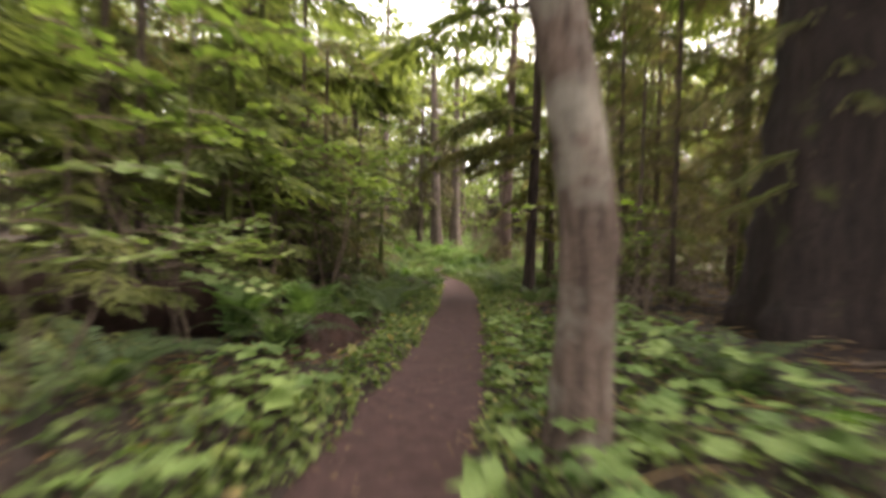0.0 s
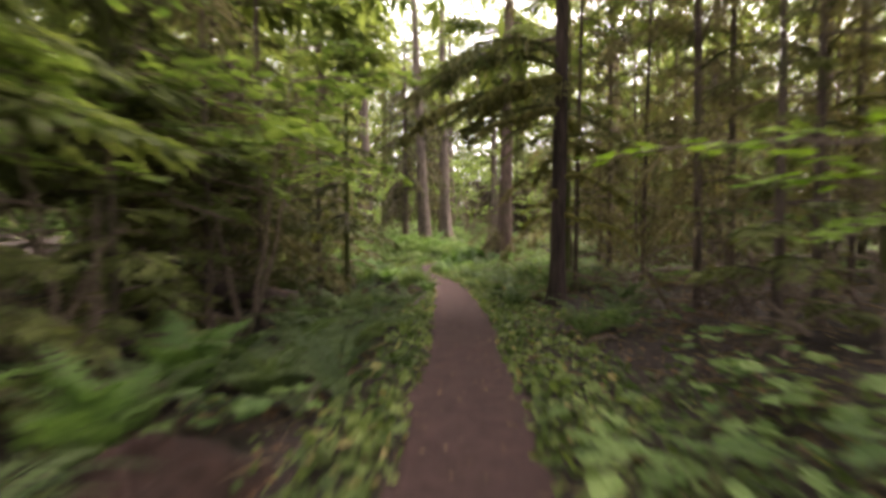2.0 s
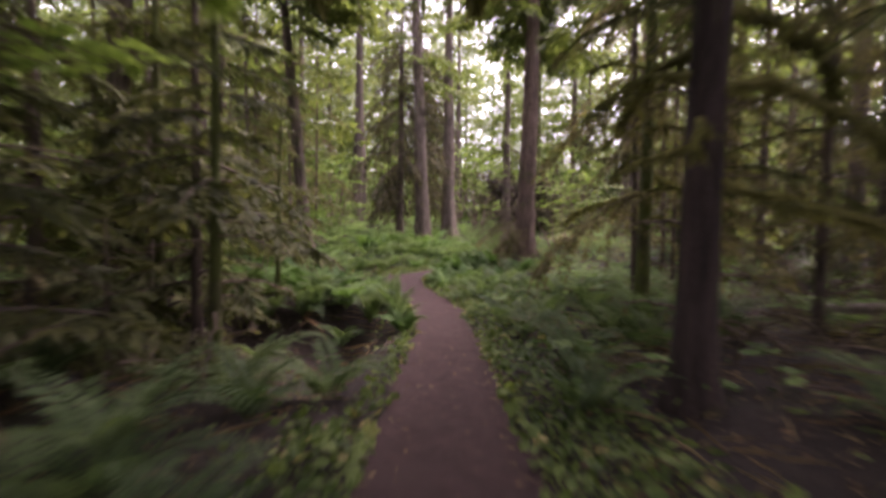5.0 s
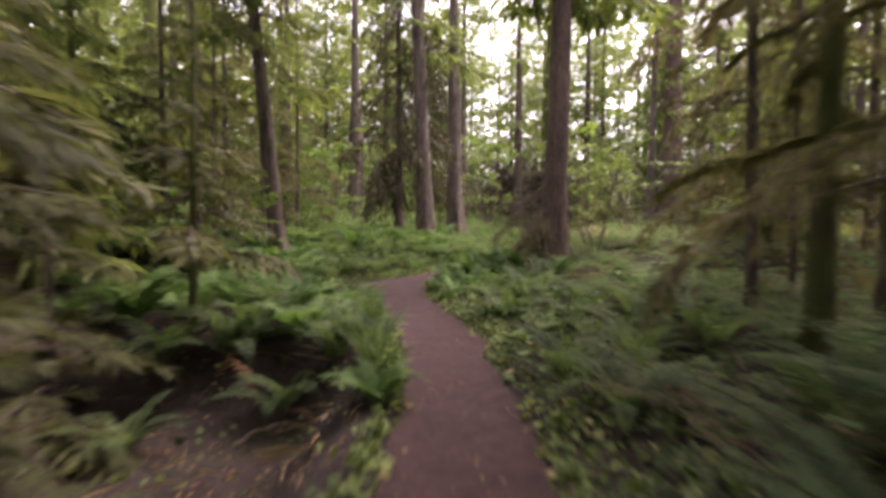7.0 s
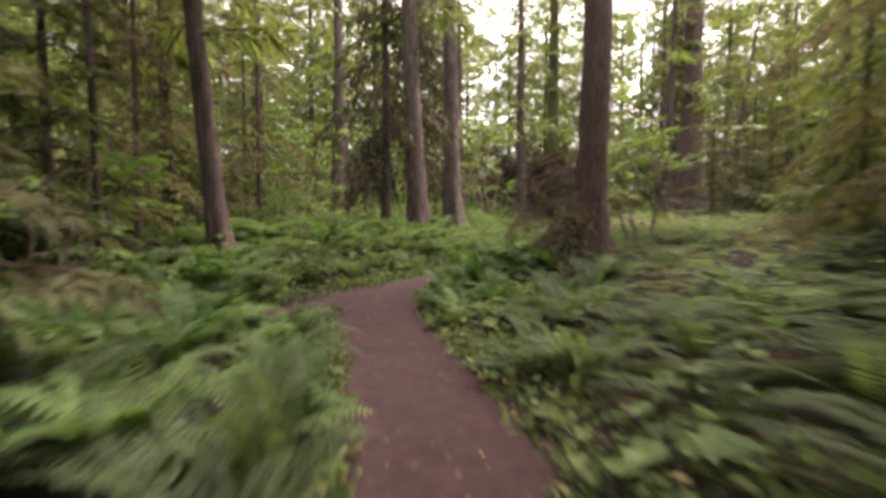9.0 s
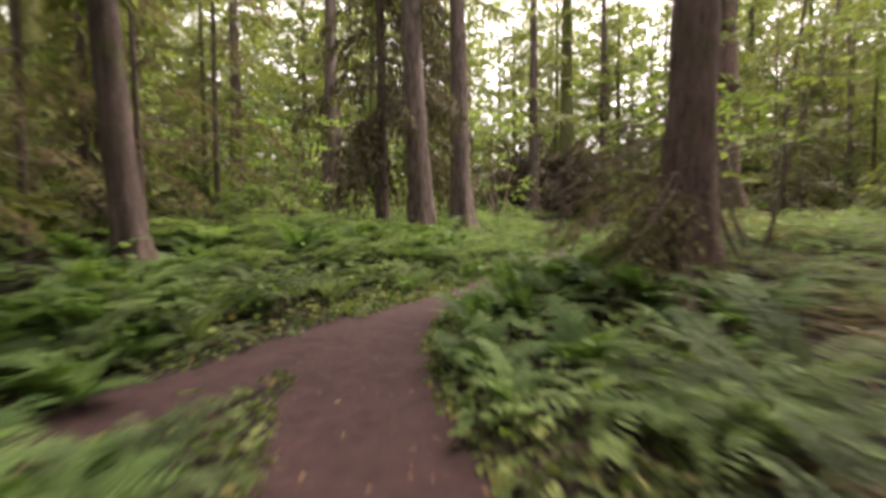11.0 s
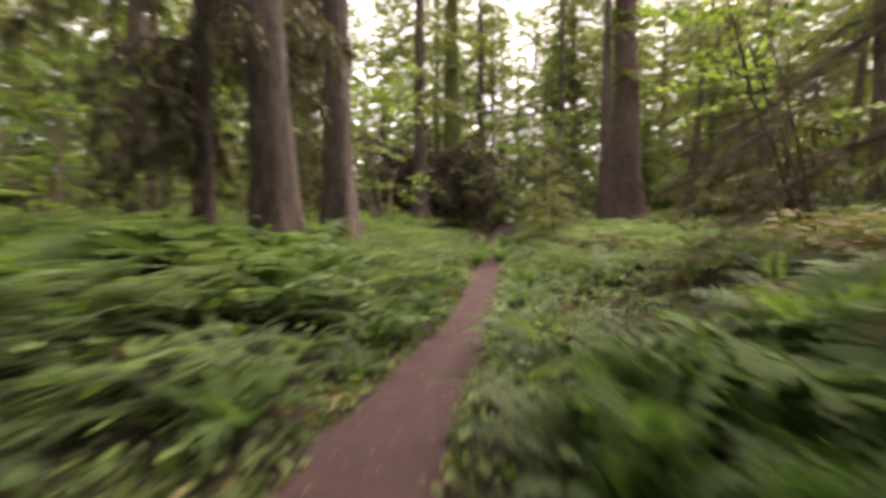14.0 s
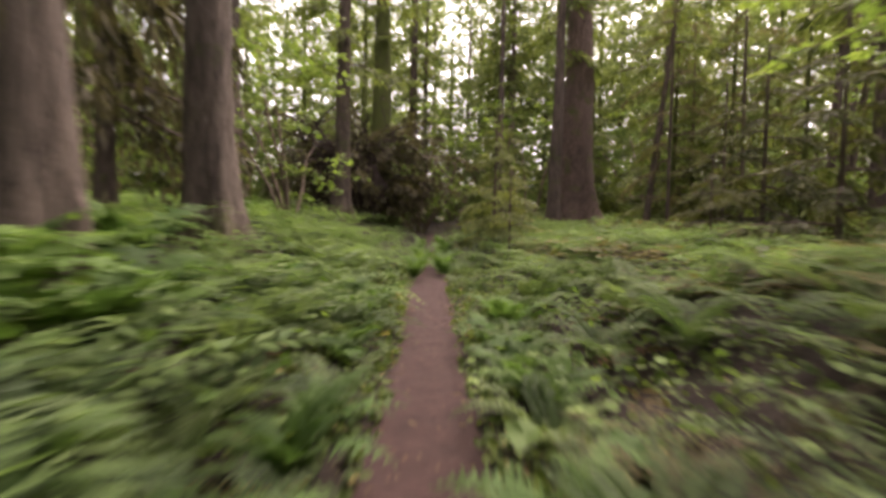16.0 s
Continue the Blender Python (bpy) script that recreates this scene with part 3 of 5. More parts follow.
clump = big(23.4, 66.8, 0.3, BARK_DARK, "slim conifer with a dark hanging clump of moss", 24, height=20, green=14, green_from=10)
put_limbs(clump, [(SPRUCE[k % 3], pose(0, 0, 13.6 - 0.3 * k, 0, 25, 200 + 9 * k) @ Matrix.Scale(1.6, 4)) for k in range(6)], "mossy_limb", "limb with a dark hanging clump")

limbs(tree_q, LICHENY, 1.8, 6.0, 12, 1.9, np.random.default_rng(47), 0.1, yaw=(2.2, 4.6), name="low_limb")
# high boughs of the old trees, mostly above view, added to shade the trail
for t, z0, z1, n, s in ((tree_h, 8.0, 14, 20, 1.15), (tree_q, 6.5, 15, 18, 1.25), (tree_c, 9, 16, 9, 0.7)):
    limbs(t, CANOPY, z0, z1, n, s, np.random.default_rng(n), 0.3, name="high_limb")
limbs(tree_c, CANOPY, 8.0, 13, 6, 0.8, np.random.default_rng(42), 0.2, yaw=(2.1, 4.3), name="high_limb")
limbs(tree_g, CANOPY, 8.0, 13, 8, 0.9, np.random.default_rng(51), 0.2, (-0.11, 0.02), (-1.2, 1.0), "high_limb")
limbs(tree_g, CANOPY, 9.0, 12.5, 9, 1.1, np.random.default_rng(52), 0.1, (-0.11, 0.02), (-1.1, -0.2), "high_limb")
# conifers added hidden or behind the start, to keep skylight off the trail
for k, (x, y) in enumerate(((-6.6, 15.6), (-7.2, 22.4), (-6.4, 3.0), (-3.4, -3.6), (2.6, -4.6))):
    t = tree("conifer", "tall conifer added to shade the trail", x, y, 0.34, 18, BARK_DARK, (0, 0), 290 + k, category="conifer")
    limbs(t, CANOPY, 6.0, 17, 18, 1.1, np.random.default_rng(300 + k), 0.35, name="high_limb")

# moss-hung limbs of the dark trunk
put_limbs(tree_h, [(MOSSY[int(z * 10) % 3], pose(0.01 * z, 0, z, 0, 6, yaw) @ Matrix.Scale(long_, 4)) for z, yaw, long_ in
                   ((4.65, 176, 3.4), (4.4, 160, 2.6), (4.0, 200, 2.2), (2.75, 172, 0.95), (2.2, 186, 0.85), (3.3, 20, 1.8), (2.6, -15, 1.6), (1.9, -30, 1.5), (3.9, 60, 2.0), (2.3, 240, 1.0), (4.6, 215, 2.6), (3.0, 100, 1.4))],
          "mossy_limb", "limb hung with olive moss")
put_limbs(tree_h, [(HEM_FAR[int(z * 10) % 3], pose(0.01 * z, 0, z, 0, 0, yaw) @ Matrix.Scale(long_, 4)) for z, yaw, long_ in ((5.4, 170, 2.6),)])
put_limbs(tree_h, [(LICHENY[k % 3], pose(0.01 * z, 0, z, 0, 4, yaw) @ Matrix.Scale(long_, 4)) for k, (z, yaw, long_) in enumerate(((4.8, 182, 3.6), (4.5, 150, 3.0), (4.3, 196, 2.8), (5.0, 212, 3.2), (4.05, 170, 2.4), (3.6, 204, 1.7), (3.3, 150, 1.5), (5.2, 160, 3.6), (4.2, 250, 2.2), (4.6, 110, 2.4), (3.9, 20, 2.0), (3.4, -20, 1.8)))], "lichened_limb", "limb hung with pale olive lichen")
# more boughs added above the view, to shade the bank past the bend
limbs(tree_c, CANOPY, 8.0, 12, 9, 1.1, np.random.default_rng(53), 0.2, yaw=(0.2, 1.6), name="high_limb")
# dead limb that droops from the red-brown trunk
for z, yaw, tilt, long_ in ((2.35, 146, 14, 2.7), (1.7, 158, 8, 2.0), (2.1, 128, 8, 2.9), (2.0, 195, 10, 2.2), (1.4, 205, 4, 1.9), (1.9, 165, 2, 2.2), (1.5, 230, 6, 1.7)):
    part("dead_limb", DROOP[int(z * 10) % 2], tree_c, pose(0, 0, z, 0, tilt, yaw) @ Matrix.Scale(long_, 4), "bare drooping dead limb")

# the long dead limb that sweeps down to a hook, with twigs hanging from it
def sweeping_limb(points, thick, seed, mats, twigs=30, moss=90):
    q = np.random.default_rng(seed)
    points = np.array(points, float)
    u = np.linspace(0, len(points) - 1, 34)
    k = np.arange(len(points))
    spine = np.stack([np.interp(u, k, points[:, c]) for c in range(3)], -1)
    for _ in range(3):
        spine[1:-1] = (spine[:-2] + 2 * spine[1:-1] + spine[2:]) / 4
    spine[1:-1] += 0.012 * q.standard_normal((32, 3))
    wood, fur = Bag(), Bag()
    tube(wood, spine, np.linspace(thick, thick * 0.3, 34), 7, 0, 0.1, q)
    for j in range(twigs):
        p = spine[q.integers(3, 33)]
        tw = bend(p, q.uniform(0, 6.28), q.uniform(-0.9, 0.3), q.uniform(0.25, 0.95), q.uniform(0.05, 0.4), 7, q, 0.2)
        tube(wood, tw, np.linspace(thick * 0.35, thick * 0.08, 7), 4, 0)
        hang_moss(fur, tw, q, 8, 0)
    hang_moss(fur, spine, q, moss, 0)
    return wood.mesh("dead_limb", mats[:1], True), fur.mesh("moss", mats[1:])


g0 = gz(3.48, 28.3)
for seed, thick, points in ((71, 0.026, ((3.3, 28.4, 2.1), (2.95, 28.85, 1.8), (2.6, 29.3, 1.5), (2.3, 29.8, 1.12), (2.07, 30.2, 0.78), (1.99, 30.36, 0.5), (2.12, 30.5, 0.24))),
                            (72, 0.018, ((3.25, 28.3, 1.55), (2.8, 28.5, 1.5), (2.35, 28.9, 1.2), (2.0, 29.2, 0.8))),
                            (73, 0.018, ((3.3, 28.1, 1.35), (2.9, 27.6, 1.2), (2.5, 27.3, 0.85), (2.2, 27.1, 0.45))),
                            (74, 0.012, ((3.5, 28.6, 2.4), (3.3, 29.6, 2.25), (3.0, 30.6, 1.75), (2.9, 31.4, 1.1)))):
    wood, fur = sweeping_limb([(x - 3.48, y - 28.3, z - g0) for x, y, z in points], thick, seed, [TWIG, MOSS])
    part("moss", fur, part("dead_limb", wood, tree_c, None, "long bare limb sweeping down to a hook"), None, "olive-green hanging moss", "stuff")

# dead brown boughs that hang about the red-brown trunk
r = np.random.default_rng(43)
put_limbs(tree_c, [(DEAD_BOUGH[k % 3], pose(0, 0, r.uniform(0.6, 1.9), r.uniform(-15, 15), r.uniform(-2, 14), r.uniform(40, 225)) @ Matrix.Scale(1.9 * r.uniform(0.65, 1.1), 4)) for k in range(8)], "dead_bough", "dead brown bough with fine hanging twigs")

put_limbs(tree_c, [(DEAD_BOUGH[k % 3], pose(0, 0, 0.9 + 0.25 * k, r.uniform(-15, 15), 4, 206 + 7 * k) @ Matrix.Scale(1.5, 4)) for k in range(3)], "dead_bough", "dead brown bough with fine hanging twigs")

# the bowed trunk at the trail's edge
def bowed_trunk(radius, height, mat, seed, offset, sides=26, rings=60):
    """A stem whose middle line follows offset(z) sideways."""
    q = np.random.default_rng(seed)
    bag = Bag()
    z = np.linspace(-0.25, height, rings)
    pts = np.stack([offset(z), 0.03 * np.sin(z * 1.3), z], -1)
    thick = radius * (1 - 0.05 * z) * (1 + 0.22 * np.exp(-np.clip(z, 0, None) / 0.22)) * (1 + 0.03 * np.sin(z * 5.1))
    tube(bag, pts, thick, sides, 0, 0.022, q)
    return bag.mesh("trunk", [mat], True)


bow = thing("bowed_tree", "brown mottled trunk bowing over the trail's edge", "tree", pose(0.84, 3.0, gz(0.84, 3.0)))
part("trunk", bowed_trunk(0.185, 7.0, BARK_PALE, 31, lambda z: 0.05 * np.sin(np.clip(z, 0, 1.6) / 1.6 * 1.6) - 0.17 * np.clip(z - 1.35, 0, None) ** 1.25), bow)
for k, (z, yaw, long_) in enumerate(((2.9, 40, 0.5), (3.4, 150, 0.8), (4.1, -30, 0.9))):
    part("limb", DEAD[k], bow, pose(-0.17 * max(z - 1.35, 0) ** 1.25 + 0.05, 0, z, 0, 10, yaw) @ Matrix.Scale(long_, 4))

# broken snag beside the red-brown trunk
snag = tree("snag", "broken mossy snag beside a stout trunk", 2.85, 28.0, 0.1, 1.5, BARK_MOSS, (0.06, 0), 33, flare=1.5, category="dead tree", sides=12)
limbs(snag, DEAD, 0.5, 1.2, 6, 0.9, np.random.default_rng(34), 0.2, name="dead_limb")

# spruce with hanging boughs, behind the pair of trunks
spruce = tree("spruce", "dark spruce with drooping moss-hung boughs", -1.8, 38.3, 0.2, 14, BARK_DARK, (0, 0), 41)
limbs(spruce, SPRUCE, 3.6, 13, 40, 2.9, np.random.default_rng(42), 0.45)
limbs(spruce, SPRUCE, 2.2, 4.2, 11, 2.4, np.random.default_rng(44), 0.0, yaw=(1.2, 4.6), name="low_limb")

spruce = tree("spruce", "dark spruce hidden behind two stout trunks", -0.95, 43.8, 0.2, 14, BARK_DARK, (0, 0), 46)
limbs(spruce, SPRUCE, 2.0, 12.5, 36, 3.0, np.random.default_rng(45), 0.35, yaw=(-1.5, 1.5))

# mossy pole trees near the bend
for k, (x, y, rad, h) in enumerate(((3.9, 18.9, 0.12, 10), (7.3, 12.2, 0.10, 9), (10.2, 27.0, 0.13, 11))):
    t = tree("mossy_tree", "slim mossy conifer with hanging limbs", x, y, rad, h, BARK_MOSS, (0.01, 0), 50 + k, "mossy pole trees")
    r = np.random.default_rng(60 + k)
    limbs(t, MOSSY, 1.6, 6, 16, 1.5, r, 0.2)
    limbs(t, HEM, 5.0, h - 0.3, 9, 1.9, r, 0.6)

# crowded shaded poles with dead twigs
r = np.random.default_rng(18)
poles = ((4.6, 12.9), (6.2, 14.6), (7.9, 13.6), (5.2, 16.6), (7.4, 18.2), (4.9, 10.6), (6.4, 9.6), (8.6, 10.8), (3.6, 16.9), (11.6, 18.4), (12.4, 14.0), (8.3, 24.4), (11.9, 23.2), (13.6, 28.0), (-5.0, 15.6), (-3.4, 11.9), (-6.4, 9.2), (-4.8, 7.9), (6.1, 22.4), (7.2, 25.4), (4.7, 21.2), (-5.9, 31.6), (-6.8, 29.8), (-5.4, 33.9), (-7.8, 33.2), (-6.0, 27.3), (15.4, 44.2), (18.2, 43.4), (19.4, 46.4), (22.0, 43.6))
for k, (x, y) in enumerate(poles):
    h = r.uniform(8, 12)
    t = tree("dead_pole_tree", "thin shaded conifer pole bristling with dead brown twigs", x, y, r.uniform(0.05, 0.09), h, BARK_DARK, (r.uniform(-0.03, 0.03), 0), 200 + k, "shaded conifer poles", 1.3, "conifer", sides=9)
    limbs(t, DEAD, 0.5, 5.0, 8, 1.6, r, 0.2, name="dead_limb")
    limbs(t, DEAD_BOUGH, 1.4, 9.0, 20 if x > 3 and y < 22 else 13, 1.9, r, 0.15, name="dead_bough")
    limbs(t, HEM_FAR, 6.4, h, 5, 2.1, r, 0.5)
    if x > 3 and y < 20:
        limbs(t, LICHENY, 1.9, 6.4, 6, 2.1, r, 0.1, name="lichened_limb")

# young hemlocks
young = ((-1.95, 15.62, 5.5, 1.35), (-4.0, 10.5, 8, 2.2), (-3.3, 7.6, 6, 1.7), (-5.6, 13.6, 8, 2.4), (-4.0, 18.3, 7, 2.0), (-6.2, 6.2, 8, 2.3), (-4.4, 3.6, 7, 1.9), (-7.4, 17.2, 9, 2.6),
         (-6.6, 22.6, 8, 2.3), (-8.6, 26.4, 9, 2.5), (-3.9, 13.0, 5, 1.5), (11.8, 32.0, 7, 2.0), (13.2, 33.2, 7, 2.2), (-6.4, 35.5, 7, 2.0), (16.8, 40.6, 7, 2.4), (8.9, 28.0, 6, 1.8), (-3.0, 20.9, 4.5, 1.3), (18.3, 46.5, 8, 2.8), (-3.6, 10.9, 4.5, 1.2), (-7.5, 10.0, 9, 2.8), (-9.5, 14.5, 10, 3.0), (-9.0, 5.0, 10, 3.0), (-6.5, 1.5, 9, 2.6), (-9.5, 20.5, 10, 3.0), (-11, 31, 9, 2.8), (19.2, 44.6, 9, 2.6), (24, 50.4, 7, 2.8), (26.5, 46.8, 7, 2.8), (21.5, 55, 9, 3.0), (27.5, 40, 8, 2.8))
for k, (x, y, h, long_) in enumerate(young):
    t = tree("young_hemlock", "young hemlock with flat feathery green sprays", x, y, 0.014 * h, h, BARK_MOSS, (rng.uniform(-0.02, 0.02), 0), 70 + k, "young hemlocks", 1.3, "hemlock", sides=10)
    shade = x < -1.5 and y < 20
    # trees in the shaded stretch beside the trail get the darker needle copy
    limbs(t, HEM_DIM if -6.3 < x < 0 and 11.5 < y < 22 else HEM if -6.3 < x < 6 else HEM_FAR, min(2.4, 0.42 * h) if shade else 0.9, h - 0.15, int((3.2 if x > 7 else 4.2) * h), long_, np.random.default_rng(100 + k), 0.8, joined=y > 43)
    if shade:
        limbs(t, DEAD, 0.4, 2.9, 8, long_ * 0.85, np.random.default_rng(150 + k), 0.1, name="dead_limb")

# dense dark hemlocks that shade the hollow beside the trail
for k, (x, y, h, low_, long_) in enumerate(((-2.75, 12.3, 3.2, 0.4, 1.2), (-3.4, 14.2, 7, 0.4, 1.6), (-3.1, 9.2, 3.0, 0.4, 1.2), (-4.6, 11.6, 8, 0.4, 2.1), (-2.95, 17.3, 6.5, 0.5, 1.35), (-3.5, 19.1, 3.5, 0.2, 1.3), (-3.7, 4.9, 2.6, 0.2, 1.2), (-4.3, 6.6, 3, 0.2, 1.4), (-3.5, 7.9, 2.6, 0.2, 1.2), (-5.0, 4.0, 3, 0.2, 1.4), (-3.6, 2.9, 2.4, 0.2, 1.1), (-3.3, 10.7, 2.6, 0.2, 1.1), (-3.2, 15.8, 2.6, 0.15, 1.2), (-3.9, 13.0, 2.8, 0.2, 1.3), (-4.6, 16.6, 8, 0.6, 2.0), (-5.6, 8.2, 8, 0.5, 2.1), (-5.4, 20.4, 7, 0.8, 1.9), (-7.0, 27.4, 8, 0.6, 2.3), (-7.6, 32.5, 8, 0.6, 2.4), (-9.6, 25.0, 9, 0.6, 2.6), (-10.5, 36.5, 9, 0.8, 2.7), (11.0, 30.4, 8, 0.8, 2.2), (14.2, 35.2, 8, 0.8, 2.4), (11.2, 29.0, 8, 1.0, 2.2), (8.6, 3.6, 9, 0.4, 2.6), (7.4, 8.4, 8, 0.5, 2.2), (3.9, 9.9, 5, 0.4, 1.1), (10.6, 7.4, 9, 0.5, 2.6), (9.5, 46, 4.5, 0.2, 1.8), (11.5, 49, 5, 0.2, 2.0), (13.5, 51.5, 5, 0.2, 2.0), (8.5, 43.5, 3, 0.1, 1.3), (20.5, 54.5, 6, 0.2, 2.2), (9.6, 38.2, 2.2, 0.1, 1.0), (11.6, 16.2, 9, 0.4, 2.4), (13.4, 19.6, 9, 0.4, 2.6), (11.0, 11.8, 9, 0.5, 2.4), (14.0, 24.0, 9, 0.5, 2.6), (8.9, 19.6, 6, 0.4, 1.8), (10.4, 23.4, 8, 0.5, 2.0), (10.5, 36.5, 4.5, 0.2, 1.9), (13.2, 39.5, 5, 0.2, 2.1), (15.2, 42.0, 5, 0.2, 2.2), (17.5, 37.5, 5.5, 0.2, 2.3))):
    t = tree("shaded_hemlock", "dense dark hemlock with low drooping boughs", x, y, 0.013 * h, h, BARK_DARK, (0, 0), 260 + k, "shaded hemlocks", 1.3, "hemlock", sides=10)
    # shaded stretches on either hand take the darkened needle colour
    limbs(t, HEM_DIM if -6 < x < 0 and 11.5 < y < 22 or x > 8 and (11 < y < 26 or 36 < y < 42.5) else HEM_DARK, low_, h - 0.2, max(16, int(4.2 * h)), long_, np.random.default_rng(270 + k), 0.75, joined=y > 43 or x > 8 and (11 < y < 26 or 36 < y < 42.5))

# ---------------------------------------------------------------- leaf-bearing shrubs
def leaf_spray(name, seed, mats, shape, faces, count, length=1.0, leaf=0.12, sag=0.15, flat=0.35, stalks=True):
    """A twig along +x with leaves held flat on both sides."""
    r = np.random.default_rng(seed)
    bag = Bag()
    spine = bend((0, 0, 0), 0, 0.12, length, sag, 9, r, 0.15)
    tube(bag, spine, np.linspace(0.011, 0.003, 9) * length, 5, 0)
    u = np.linspace(0.12, 1, count)
    p = np.stack([np.interp(u, np.linspace(0, 1, 9), spine[:, c]) for c in range(3)], -1)
    side = np.where(np.arange(count) % 2, 1, -1)
    ang = side * r.uniform(0.3, 1.5, count)
    d = np.stack([np.cos(ang), np.sin(ang), r.uniform(-0.3, 0.1, count)], -1)
    stalk = p + d * (length * r.uniform(0.03, 0.24, count) * (1.15 - u))[:, None]
    for a, b in zip(p, stalk) if stalks else ():
        tube(bag, [a, (a + b) / 2 + (0, 0, 0.01), b], [0.003, 0.002, 0.0015], 3, 0)
    up = np.array([0, 0, 1.0]) + flat * r.standard_normal((count, 3))
    bag.many(shape, faces, frames_at(stalk, d, up, leaf * r.uniform(0.65, 1.25, count)), 1)
    return bag.mesh(name, mats)


MAPLE = [leaf_spray("leafy_branch", 200 + k, [TWIG, LEAF], LOBED, LOBED_F, 26, 1.0, 0.11, s) for k, s in enumerate((0.1, 0.25, 0.35))]
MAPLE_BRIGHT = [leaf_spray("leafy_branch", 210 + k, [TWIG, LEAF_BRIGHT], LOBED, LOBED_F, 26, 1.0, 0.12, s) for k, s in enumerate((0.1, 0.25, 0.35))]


def far_bush(seed, mat, branches=40, leaves=21):
    """Crown of a shrub of height 1: leafy twigs all round several stems."""
    q = np.random.default_rng(seed)
    bag = Bag()
    wood = Bag()
    for k in range(5):
        a = q.uniform(0, 6.28)
        tube(wood, bend((0.02 * math.cos(a), 0.02 * math.sin(a), -0.03), a, q.uniform(1.0, 1.4), q.uniform(0.6, 0.95), 0.05, 6, q, 0.1), np.linspace(0.012, 0.003, 6), 4, 0)
    for k in range(branches):
        z, a = q.uniform(0.12, 0.95), q.uniform(0, 6.28)
        root = np.array([math.cos(a), math.sin(a), 0]) * q.uniform(0.0, 0.22) + (0, 0, z)
        pts = bend(root, a + q.uniform(-0.6, 0.6), q.uniform(-0.1, 0.5), q.uniform(0.16, 0.36), 0.06, 5, q, 0.1)
        u = q.uniform(0.1, 1, leaves)
        p = np.stack([np.interp(u, np.linspace(0, 1, 5), pts[:, c]) for c in range(3)], -1) + 0.022 * q.standard_normal((leaves, 3)) * (1, 1, 0.4)
        w = q.uniform(0, 6.28, leaves)
        bag.many(KITE * (1.9, 1, 1), KITE_F, frames_at(p, np.stack([np.cos(w), np.sin(w), q.uniform(-0.5, 0.1, leaves)], -1), np.array([0, 0, 1.0]) + 0.5 * q.standard_normal((leaves, 3)), q.uniform(0.018, 0.042, leaves)), 0)
    return wood.mesh("stem", [TWIG], True), bag.mesh("crown", [mat])


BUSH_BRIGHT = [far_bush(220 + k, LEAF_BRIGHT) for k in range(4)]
BUSH = [far_bush(230 + k, LEAF) for k in range(4)]


def far_shrub(name, label, category, group, x, y, h, kinds, q):
    t = thing(name, label, category, pose(x, y, gz(x, y), 0, 0, q.uniform(0, 360)), group)
    w = h * q.uniform(0.85, 1.25)
    stems, crown = kinds[q.integers(len(kinds))]
    part("stem", stems, t, Matrix.Diagonal((w, w, h, 1)))
    part("crown", crown, t, Matrix.Diagonal((w, w, h, 1)), "", "stuff")



def leafy_branch(parent, m, seed, mat_kinds, count=15, leaf=0.13):
    """A twig whose lobed leaves are parts of their own."""
    q = np.random.default_rng(seed)
    bag = Bag()
    spine = bend((0, 0, 0), 0, 0.1, 1.0, 0.16, 9, q, 0.12)
    tube(bag, spine, np.linspace(0.011, 0.003, 9), 5, 0)
    at = []
    for k in range(count):
        u = 0.15 + 0.85 * (k + 1) / count
        p = np.array([np.interp(u, np.linspace(0, 1, 9), spine[:, c]) for c in range(3)])
        a = (1 if k % 2 else -1) * q.uniform(0.4, 1.4) if k < count - 1 else 0.0
        tip = p + np.array([math.cos(a), math.sin(a), q.uniform(-0.2, 0.1)]) * q.uniform(0.05, 0.2) * (1.2 - u)
        tube(bag, [p, (p + tip) / 2 + (0, 0, 0.01), tip], [0.003, 0.002, 0.0015], 3, 0)
        at.append((tip, a))
    twig = part("leafy_branch", bag.mesh("leafy_branch", [TWIG]), parent, m)
    for tip, a in at:
        part("leaf", mat_kinds, twig, pose(*tip, q.uniform(-25, 20), q.uniform(-22, 22), math.degrees(a) - 90) @ Matrix.Scale(leaf * q.uniform(0.7, 1.25), 4))


def one_leaf(mat):
    bag = Bag()
    bag.add(LOBED, LOBED_F)
    return bag.mesh("leaf", [mat])


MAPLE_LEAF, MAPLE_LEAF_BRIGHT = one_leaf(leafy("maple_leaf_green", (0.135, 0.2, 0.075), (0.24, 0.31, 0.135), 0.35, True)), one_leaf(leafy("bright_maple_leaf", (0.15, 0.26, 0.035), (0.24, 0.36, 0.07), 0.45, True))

PLANT_LEAF = one_leaf(leafy("plant_leaf_green", (0.07, 0.13, 0.04), (0.16, 0.235, 0.085), 0.35, True))


